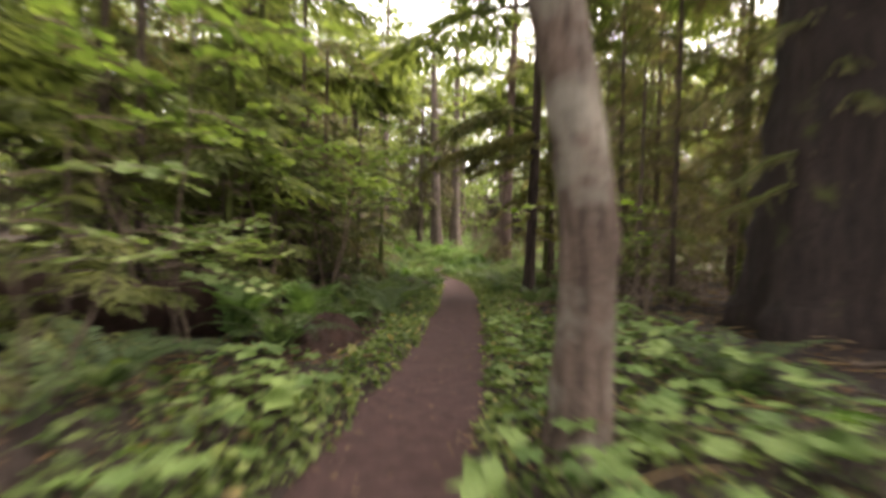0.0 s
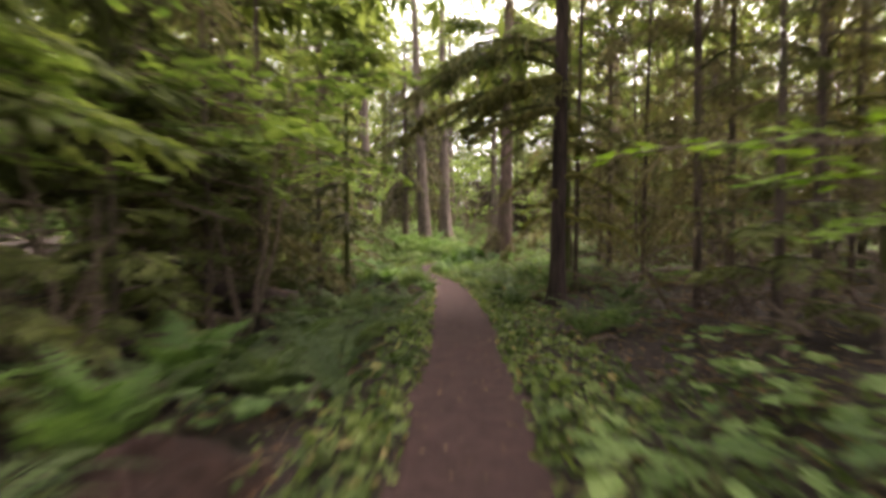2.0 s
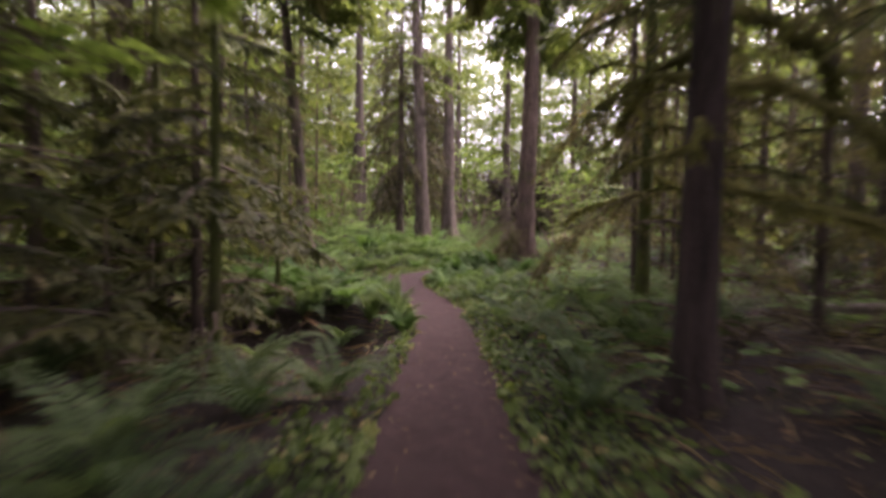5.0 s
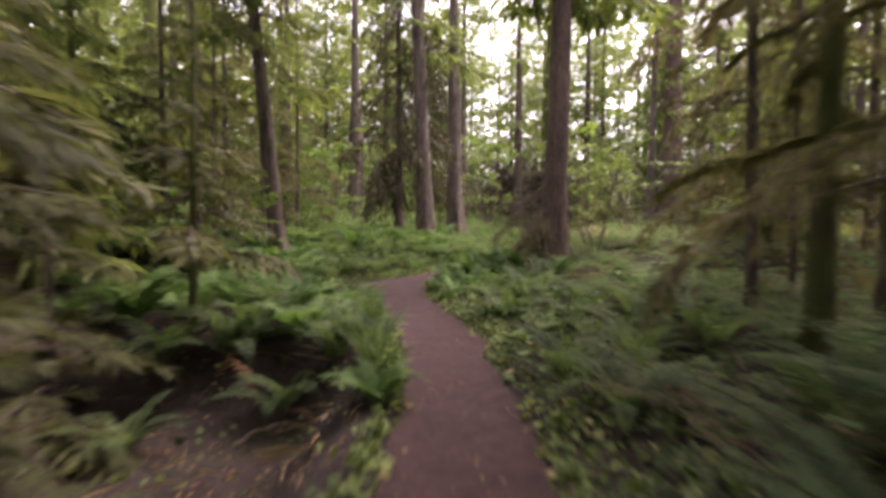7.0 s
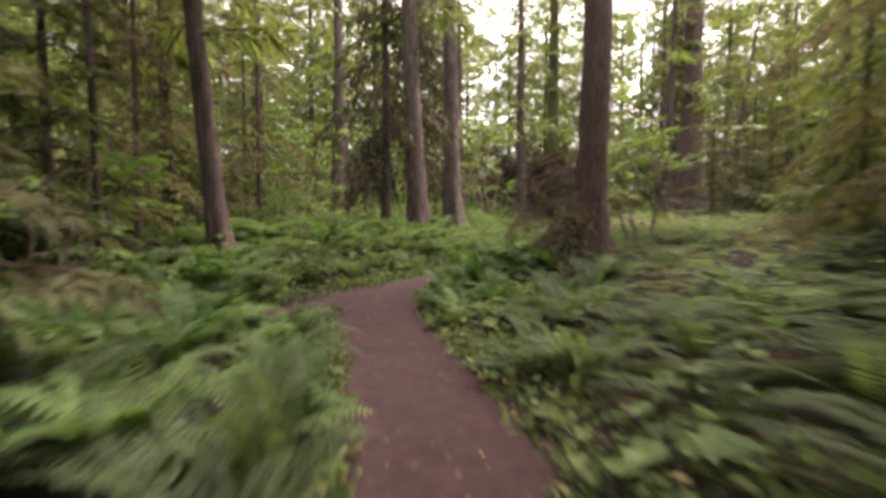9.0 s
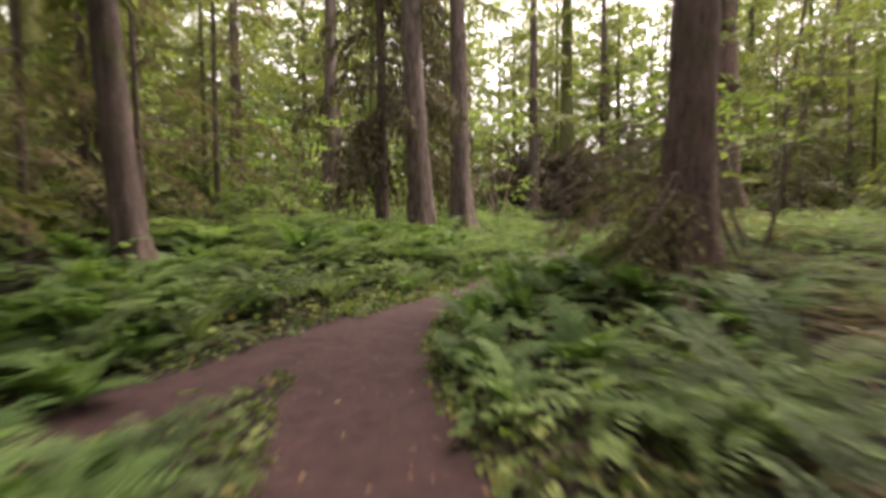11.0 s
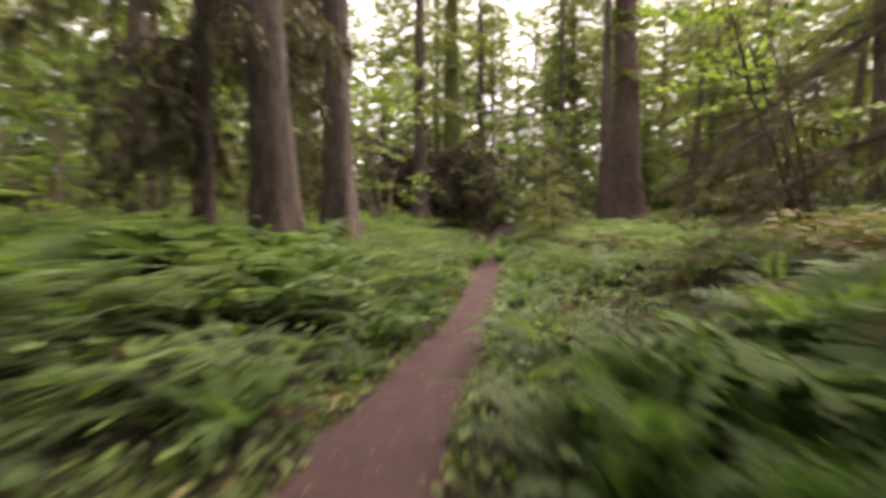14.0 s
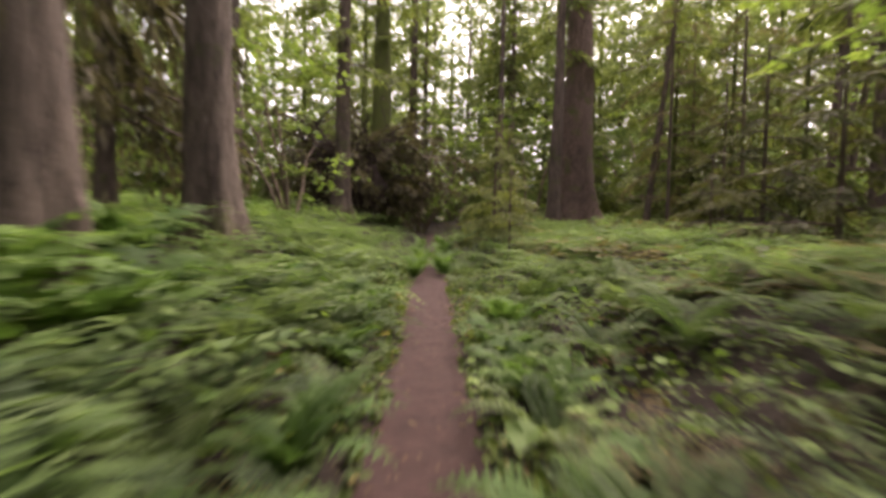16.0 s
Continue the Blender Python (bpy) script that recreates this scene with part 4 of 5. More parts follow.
def shrub(name, label, x, y, height, kinds, count, long_, seed, low=0.35, category="shrub", group="", stems=3, yaw=None):
    t = thing(name, label, category, pose(x, y, gz(x, y)), group)
    r = np.random.default_rng(seed)
    tips = []
    for k in range(stems):
        bag = Bag()
        a = r.uniform(0, 6.28)
        pts = bend((0.06 * math.cos(a), 0.06 * math.sin(a), -0.08), a, r.uniform(1.1, 1.45), height * r.uniform(0.75, 1), height * 0.06, 9, r, 0.12)
        tube(bag, pts, np.linspace(0.012 * height ** 0.8, 0.004, 9), 6, 0)
        part("stem", bag.mesh("stem", [TWIG], True), t)
        tips.append(pts)
    for k in range(count):
        pts = tips[k % stems]
        u = low + (1 - low) * (k + r.uniform(0, 1)) / count
        p = [np.interp(u, np.linspace(0, 1, 9), pts[:, c]) for c in range(3)]
        a = math.degrees(r.uniform(0, 6.28)) if yaw is None else r.uniform(*yaw)
        m = pose(*p, r.uniform(-15, 15), r.uniform(-25, 12), a) @ Matrix.Scale(long_ * r.uniform(0.7, 1.1), 4)
        if isinstance(kinds, list):
            part("leafy_branch", kinds[r.integers(len(kinds))], t, m)
        else:
            leafy_branch(t, m, seed * 50 + k, kinds)
    return t


shrub("vine_maple", "vine maple with pale lobed leaves beside the trail", -2.75, 5.6, 1.9, MAPLE_LEAF, 8, 1.15, 301, 0.6, "maple", yaw=(-20, 70))
shrub("vine_maple", "vine maple with pale lobed leaves beside the trail", -2.6, 3.2, 1.7, MAPLE_LEAF, 7, 0.9, 302, 0.6, "maple", yaw=(-10, 110))
bright = shrub("vine_maple", "vine maple reaching over the trail with bright green leaves", 2.9, 7.3, 2.3, MAPLE_LEAF_BRIGHT, 5, 1.0, 303, 0.7, "maple", yaw=(150, 205))
leafy_branch(bright, pose(-0.35, 0, 1.75, 0, 2, 176) @ Matrix.Scale(1.5, 4), 99, MAPLE_LEAF_BRIGHT, 18, 0.1)
shrub("vine_maple", "slim maple with bare lower stems and pale leaves", 4.4, 11.0, 2.2, MAPLE, 7, 1.0, 304, 0.5, "maple")
shrub("vine_maple", "vine maple with pale lobed leaves above ferns", -3.9, 32.4, 1.6, MAPLE, 16, 0.95, 305, 0.6, "maple")
shrub("vine_maple", "vine maple with pale leaves among young conifers", -4.4, 23.6, 3.2, MAPLE, 14, 1.1, 306, 0.3, "maple")
for k, (x, y, h) in enumerate(((3.4, 48.6, 6.5), (-7.6, 49, 7), (-5.2, 52, 6), (-10.6, 41, 5.5), (-6.3, 42.4, 4.5), (2.0, 55, 7), (-2.5, 56, 6), (12.5, 60, 8), (-14, 50, 8), (-3.6, 46.5, 4),
                              (19, 58, 8), (24, 48, 7), (27, 55, 8), (29, 45, 7), (-12, 36, 5), (-17, 44, 7), (20.5, 41, 4))):
    far_shrub("maple_tree", "understory maple with bright yellow-green leaves", "maple", "understory maples", x, y, h, BUSH_BRIGHT, rng)
# these take the lighter leaf colour for light coming through overhead
for k, (x, y, h) in enumerate(((-2.9, 8.4, 4.2), (-2.7, 11.2, 4.4), (-3.3, 13.8, 4.8), (-3.4, 6.2, 4.2))):
    shrub("vine_maple", "tall vine maple spreading bright leaves over the trail", x, y, h, MAPLE_BRIGHT, 14, 1.5, 310 + k, 0.6, "maple", yaw=(-75, 75))
# slim far trunks that stand against the bright sky
for k, (deg, dist, rad) in enumerate(((21.2, 58, 0.3), (23.6, 66, 0.34), (25.4, 72, 0.42), (27.2, 62, 0.3), (29.5, 70, 0.36), (31.5, 58, 0.3), (14.5, 60, 0.34), (4.2, 60, 0.3), (7.8, 66, 0.32), (-3.5, 55, 0.3), (36.5, 52, 0.28), (41, 58, 0.34))):
    x, y = dist * math.sin(radians(deg)), 28.9 + dist * math.cos(radians(deg))
    big(x, y, rad, (BARK_GREY, BARK_DARK, BARK_MOSS)[k % 3], "slim far conifer trunk against the bright sky", 430 + k, (0.004 * (k % 5 - 2), 0), 26, 5, 11, 2.6, 2, 6)
# leaves of a maple that hang in beside the red-brown trunk
shrub("vine_maple", "vine maple with bright green leaves beside the red-brown trunk", 4.85, 29.0, 4.6, MAPLE_BRIGHT, 16, 1.3, 360, 0.4, "maple")
shrub("vine_maple", "tall vine maple with bright green leaves over the ferns", 7.7, 33.7, 6.0, MAPLE_BRIGHT, 18, 1.4, 361, 0.5, "maple")

# ---------------------------------------------------------------- ferns
def frond_mesh(name, seed, mat, pairs=24, width=0.13, arch=0.5, lift=0.9, lacy=False):
    """One frond of length 1 along +x that rises and arches over."""
    r = np.random.default_rng(seed)
    bag = Bag()
    s = np.linspace(0, 1, 9)
    ang = lift - (lift + arch) * s ** 1.25
    x, z = np.concatenate([[0], np.cumsum(np.cos(ang[:-1]) / 8)]), np.concatenate([[0], np.cumsum(np.sin(ang[:-1]) / 8)])
    spine = np.stack([x, 0.04 * np.sin(s * 3 + seed), z], -1)
    tube(bag, spine, np.linspace(0.007, 0.002, 9), 3, 0)
    u = np.linspace(0.14, 0.99, pairs)
    p = np.stack([np.interp(u, s, spine[:, c]) for c in range(3)], -1)
    t = np.stack([np.interp(u, s, np.gradient(spine[:, c], s)) for c in range(3)], -1)
    t /= np.linalg.norm(t, axis=1, keepdims=True)
    shape = np.sin(np.clip((u - 0.02) / 0.98, 0, 1) ** 0.62 * math.pi) ** 0.75 * width + 0.012
    for side in (-1, 1):
        d = np.array([0, side, 0.0]) + t * r.uniform(0.2, 0.42, (pairs, 1)) + np.stack([np.zeros(pairs), np.zeros(pairs), r.uniform(-0.25, 0.12, pairs)], -1)
        up = np.cross(t, np.array([0, 1.0, 0]))
        up = np.where(up[:, 2:] < 0, -up, up) + 0.12 * r.standard_normal((pairs, 3))
        at = frames_at(p, d, up, shape * r.uniform(0.85, 1.1, pairs))
        if lacy:
            k = 3
            w = np.linspace(0.04, 0.94, k)
            saw = [(0, 0, 0)]
            for i, q in enumerate(w):
                saw += [(0.27 * (1 - q) + 0.04, q, 0), (0.07 * (1 - q), q + 0.05, 0)]
            saw = np.array(saw + [(0, 1.05, -0.02)] + [(-a, b, c) for a, b, c in saw[:0:-1]])
            mid = np.array([(0, 0.35, 0.01)])
            n = len(saw)
            bag.many(np.concatenate([saw, mid]), [(n, i, (i + 1) % n) for i in range(n)], at, 0)
        else:
            bag.many(SLIM * (1.0 / 0.62 * 0.62, 1, 1), KITE_F, at, 0)
    return bag.mesh(name, [mat])


SWORD = [frond_mesh("frond", 400 + k, FERN, 24, 0.14, a, l) for k, (a, l) in enumerate(((0.45, 1.0), (0.7, 1.15), (0.3, 0.75), (0.9, 1.0)))]
LADY = [frond_mesh("frond", 410 + k, FERN_LIGHT, 15, 0.21, a, l, True) for k, (a, l) in enumerate(((0.4, 1.1), (0.25, 0.9), (0.6, 1.2)))]
BROWN = [frond_mesh("frond", 420 + k, FERN_DEAD, 18, 0.09, a, l) for k, (a, l) in enumerate(((0.6, 0.1), (0.5, 0.3)))]


def fern(name, label, x, y, size, kinds, count, r, dead=0, group="", upright=0):
    t = thing(name, label, "fern", pose(x, y, gz(x, y) - 0.02, 0, 0, r.uniform(0, 360)), group)
    for k in range(count):
        a = 360 * (k + r.uniform(-0.3, 0.3)) / count
        part("frond", kinds[r.integers(len(kinds))], t, pose(0, 0, 0, r.uniform(-14, 14), r.uniform(-16, 14) - upright, a) @ Matrix.Scale(size * r.uniform(0.7, 1.1), 4))
    for k in range(dead):
        part("dead_frond", BROWN[r.integers(2)], t, pose(0, 0, 0.02, r.uniform(-20, 20), r.uniform(0, 14), r.uniform(0, 360)) @ Matrix.Scale(size * r.uniform(0.6, 0.9), 4), "withered brown frond")


def scatter(r, n, x0, x1, y0, y1, gap, test, taken):
    out = []
    for x, y in zip(r.uniform(x0, x1, n), r.uniform(y0, y1, n)):
        if test(x, y, r) and all((x - a) ** 2 + (y - b) ** 2 > gap * gap for a, b in taken):
            taken.append((x, y))
            out.append((x, y))
    return out


r = np.random.default_rng(11)
taken = [(-0.41, 37.1), (0.98, 41.3), (3.48, 28.1), (2.53, 14.44), (0.83, 2.95), (-1.93, 39.3), (4.4, 5.6), (5.1, 6.4)]


def sword_place(x, y, r):
    d = float(off_trail(x, y))
    if x > 1.5 and 31.2 < y < 34.2 and 0.4 < d < 2.4:
        return False
    if x > 0 and 8 < y < 16.5 and d > 1.15:
        return False
    if not 0.45 < d < 3.2 or (x < 0 and y < 8):
        return False
    if x < 0 and 6 < y < 20 and d > 1.6:
        return False
    if x < 0 and 15.2 < y < 20.2:
        return r.uniform() < 0.1
    thick = np.interp(y, [0, 4, 8, 12, 17, 24, 36], [.5, .5, .5, .6, .6, .6, .8]) if x < 1 and y < 30 else np.interp(y, [0, 6, 12, 17, 24, 40], [.1, .12, .3, .8, .95, .9])
    return r.uniform() < thick


sword = scatter(r, 900, -4, 7.5, 0.5, 44, 0.62, sword_place, taken)
sword.sort(key=lambda p: float(off_trail(*p)) + (0 if p[1] < 36 else 2))
for x, y in sword[:104]:
    d = float(off_trail(x, y))
    if x > 0 and 25 < y < 30.5:
        fern("lady_fern", "feathery green fern under the red-brown trunk", x, y, min(r.uniform(0.9, 1.3), 0.5 + 0.85 * d), LADY, 9, r, 0, "lady ferns")
        continue
    fern("sword_fern", "arching dark green sword fern on the forest floor", x, y, min(r.uniform(0.9, 1.3) * (1.15 if x < 0 and y < 15 else 1), 0.5 + 0.85 * d), SWORD, 10, r, int(r.integers(0, 3)), "sword ferns")
lady = scatter(r, 700, -5, 4.5, 20.6, 40, 0.55, lambda x, y, r: 0.4 < float(off_trail(x, y)) < 3.4 and (x < 0.2 + 0.06 * (y - 15) or (y > 33 and (x < 1 or float(off_trail(x, y)) < 0.9 or y > 37))) and r.uniform() < 0.9, taken)
lady.sort(key=lambda p: float(off_trail(*p)) + (0 if p[1] < 36 else 2))
for x, y in lady[:88]:
    d = float(off_trail(x, y))
    fern("lady_fern", "feathery light green lady fern beside the trail", x, y, min(r.uniform(0.95, 1.4), 0.45 + 0.85 * d), LADY, 8, r, 0, "lady ferns")


for x, y, size in ((-2.5, 3.6, 1.2), (-1.95, 6.0, 1.35), (-2.9, 6.9, 1.4), (-2.2, 8.0, 1.3), (-1.6, 9.0, 1.1), (-2.35, 9.7, 1.4), (-1.7, 10.8, 1.3), (-2.1, 12.0, 1.4), (-1.6, 13.4, 1.3), (-1.5, 15.0, 1.2), (-1.45, 19.9, 1.2), (-2.3, 20.4, 1.25), (-2.0, 16.9, 1.1), (-2.7, 18.9, 1.1), (-2.7, 14.2, 1.2), (-1.05, 14.2, 0.95), (-0.95, 12.4, 0.95), (3.1, 12.6, 0.9), (2.6, 11.2, 0.9), (3.7, 13.8, 0.9)):
    fern("sword_fern", "tall arching sword fern against dark undergrowth", x, y, size, SWORD, 10, r, 3, "sword ferns")

for x, y, size in ((-2.05, 7.3, 1.1), (-2.6, 6.3, 1.25), (-2.3, 8.9, 1.1)):
    fern("lady_fern", "light green fern before dark undergrowth", x, y, size, LADY, 9, r, 0, "lady ferns", 20)
for x, y, size in ((1.85, 29.4, 1.3), (2.1, 30.0, 1.2), (2.4, 29.2, 1.4), (1.8, 28.3, 1.0), (2.9, 30.2, 1.1)):
    fern("lady_fern", "tall feathery light green fern at the trail's bend", x, y, size, LADY, 10, r, 0, "lady ferns")
for x, y, size in ((0.95, 27.4, 0.8), (1.2, 28.4, 0.9), (1.12, 29.4, 0.95), (1.4, 29.9, 1.0), (1.25, 28.9, 0.9), (1.65, 30.4, 0.95)):
    fern("lady_fern", "upright feathery light green fern at the trail's bend", x, y, size, LADY, 9, r, 0, "lady ferns", 32)

for x, y, size in ((-0.18, 18.3, .6), (-0.7, 21.2, .75), (-0.95, 21.8, .75), (-1.2, 22.5, .8), (-1.35, 23.1, .8), (2.9, 34.3, .85), (3.3, 35.0, .9), (3.95, 36.2, .9), (0.35, 32.5, .7), (1.0, 33.6, .8), (1.75, 35.2, .85), (4.8, 38.0, .9), (2.75, 37.6, .85), (1.65, 31.4, .75), (-2.75, 24.0, .95), (-2.3, 23.7, .9), (-3.2, 24.5, 1.0), (-2.85, 25.3, .95), (-1.7, 23.6, .8), (-2.95, 26.3, .9), (1.3, 30.7, 0.95), (1.75, 31.5, 1.1), (2.1, 32.3, 1.05), (2.5, 33.0, 1.0), (1.15, 30.0, 1.0), (0.72, 29.2, .75)):
    fern("lady_fern" if x < 0 else "sword_fern", "light green fern leaning over the trail's edge" if x < 0 else "arching green fern leaning over the trail's edge", x, y, size, LADY if x < 0 else SWORD, 11, r)


for x, y, size in ((-0.27, 18.8, 0.85), (-0.36, 19.4, 0.95), (-0.5, 20.1, 1.0), (-0.66, 20.8, 0.95), (-0.95, 20.3, 1.0)):
    fern("sword_fern", "upright dark green fern crowding the trail's edge", x, y, size, SWORD, 9, r, 0, "sword ferns", 30)
# ferns that close over the far stretch of the trail
for y in (43.0, 44.2, 45.4, 46.8, 48.6):
    for x, turn in ((float(np.interp(y, TRAIL_Y, TRAIL_L)) - 0.12, -1), (float(np.interp(y, TRAIL_Y, TRAIL_R)) + 0.12, 1)):
        fern("lady_fern", "light green fern leaning over the narrowing trail", x, y + 0.35 * turn, 0.95, LADY, 7, r, 0, "lady ferns", 12)


def fern_clump(seed, mat_lacy, fine):
    """Fronds of one plant as plain triangles, for the mass of ferns further off."""
    q = np.random.default_rng(seed)
    bag = Bag()
    n, s = (8, 17) if fine else (7, 6)
    for k in range(n):
        yaw, lift, arch = 6.28 * k / n + q.uniform(-0.3, 0.3), q.uniform(0.75, 1.3), q.uniform(0.2, 0.75)
        u = np.linspace(0.1, 1, s)
        ang = lift - (lift + arch) * u
        rr, zz = np.cumsum(np.cos(ang)) / s, np.cumsum(np.sin(ang)) / s
        p = np.stack([np.cos(yaw) * rr, np.sin(yaw) * rr, zz], -1)
        t = np.gradient(p, axis=0)
        w = np.sin(u ** 0.6 * math.pi) ** 0.7 * (0.17 if mat_lacy else 0.11) + 0.02
        for side in (-1, 1):
            dd = side * np.array([-math.sin(yaw), math.cos(yaw), 0]) + 0.4 * t / np.linalg.norm(t, axis=1, keepdims=True)
            bag.many(KITE * (0.62 if fine else 1.5, 1, 1), KITE_F, frames_at(p, dd, np.array([0, 0, 1.0]) + 0.2 * q.standard_normal((s, 3)), w))
    return np.concatenate(bag.v), np.concatenate(bag.f)


def fern_mass(name, label, mat, places, seed, lacy, lo, hi, fine):
    q = np.random.default_rng(seed)
    bag = Bag()
    kinds = [fern_clump(seed + k, lacy, fine) for k in range(5)]
    places = np.array(places)
    which = q.integers(0, 5, len(places))
    for k, (v, f) in enumerate(kinds):
        at = places[which == k]
        yaw, s = q.uniform(0, 6.28, len(at)), q.uniform(lo, hi, len(at)) * (1 + 0.4 * value_noise(at[:, 0], at[:, 1], 1.1, seed))
        m = np.zeros((len(at), 4, 4))
        m[:, 0, 0], m[:, 0, 1], m[:, 1, 0], m[:, 1, 1], m[:, 2, 2] = s * np.cos(yaw), -s * np.sin(yaw), s * np.sin(yaw), s * np.cos(yaw), s
        m[:, 0, 3], m[:, 1, 3], m[:, 2, 3], m[:, 3, 3] = at[:, 0], at[:, 1], ground_z(at[:, 0], at[:, 1]), 1
        bag.many(v, f, m)
    return tagged(new(name, bag.mesh(name, [mat])), label, "ferns", "", "stuff")


def in_hollow(x, y):
    """The bare brown hollow beside the trail, past the bend."""
    return ((x - 2.75) / 0.9) ** 2 + ((y - 31.65) / 0.65) ** 2 < 1


FERN_FAR = leafy("far_fern_green", (0.075, 0.122, 0.056), (0.165, 0.232, 0.108), 0.52)
FERN_FAR_LIGHT = leafy("far_light_fern_green", (0.09, 0.152, 0.06), (0.19, 0.275, 0.115), 0.52)
far_a, far_b = list(sword[104:]), list(lady[88:])
q = np.random.default_rng(12)
for x, y in zip(q.uniform(-15, 26, 4300), q.uniform(8, 58, 4300)):
    d = float(off_trail(x, y))
    thick = np.interp(y, [8, 16, 20, 60], [0.15, 0.3, 0.8, 0.8]) if x > 0 else np.interp(y, [8, 16, 20, 60], [0.3, 0.4, 0.9, 0.8])
    if value_noise(x, y, 1.7, 6) > -0.45 and d > (2.2 if y < 44 else 0.4) and not in_hollow(x, y) and not (-7 < x < 0 and y < 20.6) and not (1 < x < 9 and y < 16.5) and q.uniform() < thick * (0.9 if d < 12 else 0.45):
        (far_b if q.uniform() < (0.65 if x < 0 else 0.15 if x > 4 and y > 26 else 0.4) else far_a).append((x, y))
for fine in (True, False):
    some_a, some_b = ([p for p in far if (float(off_trail(*p)) < 6 and p[1] < 40) == fine] for far in (far_a, far_b))
    fern_mass("fern_undergrowth" if fine else "far_fern_undergrowth", "dense dark green ferns covering the forest floor", FERN_FAR, some_a, 21, False, 0.9, 1.5, fine)
    fern_mass("light_fern_undergrowth" if fine else "far_light_fern_undergrowth", "dense light green ferns under the trees", FERN_FAR_LIGHT, some_b, 22, True, 0.9, 1.45, fine)

# withered ferns among the green ones
FERN_WITHERED = leafy("withered_olive_fern", (0.095, 0.085, 0.045), (0.2, 0.165, 0.085), 0.4)
q = np.random.default_rng(26)
old = [(x, y) for x, y in zip(q.uniform(1.5, 10, 700), q.uniform(15, 36, 700)) if 0.7 < float(off_trail(x, y)) and not in_hollow(x, y) and float(value_noise(x, y, 1.3, 5)) > 0.0]
fern_mass("withered_ferns", "withered olive-brown ferns among green ones", FERN_WITHERED, old[:130], 27, False, 0.6, 1.05, True)
old = [(x, y) for x, y in zip(q.uniform(4, 18, 900), q.uniform(29, 47, 900)) if 2.5 < float(off_trail(x, y)) and float(value_noise(x, y, 0.9, 9)) > 0.0]
fern_mass("far_withered_ferns", "withered brown ferns under the trees past the bend", FERN_WITHERED, old[:220], 28, False, 0.8, 1.3, False)

# tall ferns crowding both banks past the bend
q = np.random.default_rng(23)
bank = [(x, y) for x, y in zip(q.uniform(-5, 12, 1500), q.uniform(24, 48, 1500)) if 1.0 < float(off_trail(x, y)) < 5.0 and not in_hollow(x, y) and (x > 0.5 or y > 26) and float(value_noise(x, y, 1.6, 8)) > (0.3 if x > 1.5 and y < 37 else -0.4)]
fern_mass("bank_ferns", "tall crowded green ferns on the bank beside the trail", FERN_FAR, bank[:100], 24, False, 1.15, 1.65, True)
fern_mass("light_bank_ferns", "tall feathery light green ferns on the bank", FERN_FAR_LIGHT, bank[100:165], 25, True, 1.1, 1.55, True)

# ---------------------------------------------------------------- low leaves along the trail
def carpet(name, label, mat, n, shape, faces, lo, hi, d_lo, d_hi, seed, height=(0.02, 0.16), y0=-1.5, y1=46, flat=0.45, side=0, category="leaves", fall=1.6, everywhere=False):
    q = np.random.default_rng(seed)
    y = q.uniform(y0, y1, n)
    l, rr = np.interp(y, TRAIL_Y, TRAIL_L), np.interp(y, TRAIL_Y, TRAIL_R)
    s = np.where(q.uniform(size=n) < 0.5, -1, 1) if side == 0 else np.full(n, side)
    out = d_lo + (d_hi - d_lo) * q.uniform(size=n) ** fall
    x = np.where(s < 0, l - out, rr + out)
    d = off_trail(x, y)
    clump = value_noise(x, y, 2.3, seed) + 0.6 * value_noise(x, y, 5.5, seed + 3)
    bare = (((x < 0) & (y < 22) & (d > np.where(y > 14, 0.22, 0.5))) | ((x > 0) & (y > 8.5) & (y < 16.5) & (d > 1.0))) & (q.uniform(size=n) < 0.93)
    if everywhere or mat in (LITTER, STRAW):
        bare = bare & False
    ok = (d > d_lo) & ~bare & (clump > q.uniform(-0.9, 0.5, n))
    x, y, d = x[ok], y[ok], d[ok]
    n = len(x)
    z = ground_z(x, y) + q.uniform(*height, n) * np.clip(d * 2.2 + 0.25, 0.2, 1.0)
    a = q.uniform(0, 6.28, n)
    way = np.stack([np.cos(a), np.sin(a), q.uniform(-0.35, 0.25, n)], -1)
    up = np.array([0, 0, 1.0]) + flat * q.standard_normal((n, 3))
    bag = Bag()
    bag.many(shape, faces, frames_at(np.stack([x, y, z], -1), way, up, q.uniform(lo, hi, n)))
    return tagged(new(name, bag.mesh(name, [mat])), label, category, "", "stuff")


carpet("low_plants", "small green and yellowing leaves edging the trail", LEAF_LOW, 12000, OVAL, OVAL_F, 0.025, 0.08, 0.0, 1.1, 31, flat=0.8)
carpet("small_lobed_leaves", "small jagged green leaves edging the trail", LEAF_LOW, 11000, LOBED * (0.8, 1, 1.6), LOBED_F, 0.03, 0.1, 0.0, 1.2, 36, flat=0.8)
carpet("straw_litter", "pale dry stalks and needles along the trail's edge", STRAW, 9000, KITE * (0.14, 1, 1), KITE_F, 0.04, 0.14, -0.1, 0.45, 37, (0.006, 0.03), flat=0.3, fall=1.3, category="litter")
carpet("ground_ivy", "low green creeping leaves covering the ground", IVY, 60000, KITE * (1.8, 1, 1), KITE_F, 0.04, 0.11, 0.1, 2.6, 35, (0.01, 0.16), fall=1.15, flat=0.8)
carpet("lobed_seedlings", "low lobed seedling leaves beside the trail", LEAF_LOW, 5000, LOBED, LOBED_F, 0.05, 0.14, 0.05, 1.5, 32, (0.05, 0.24), flat=0.7)
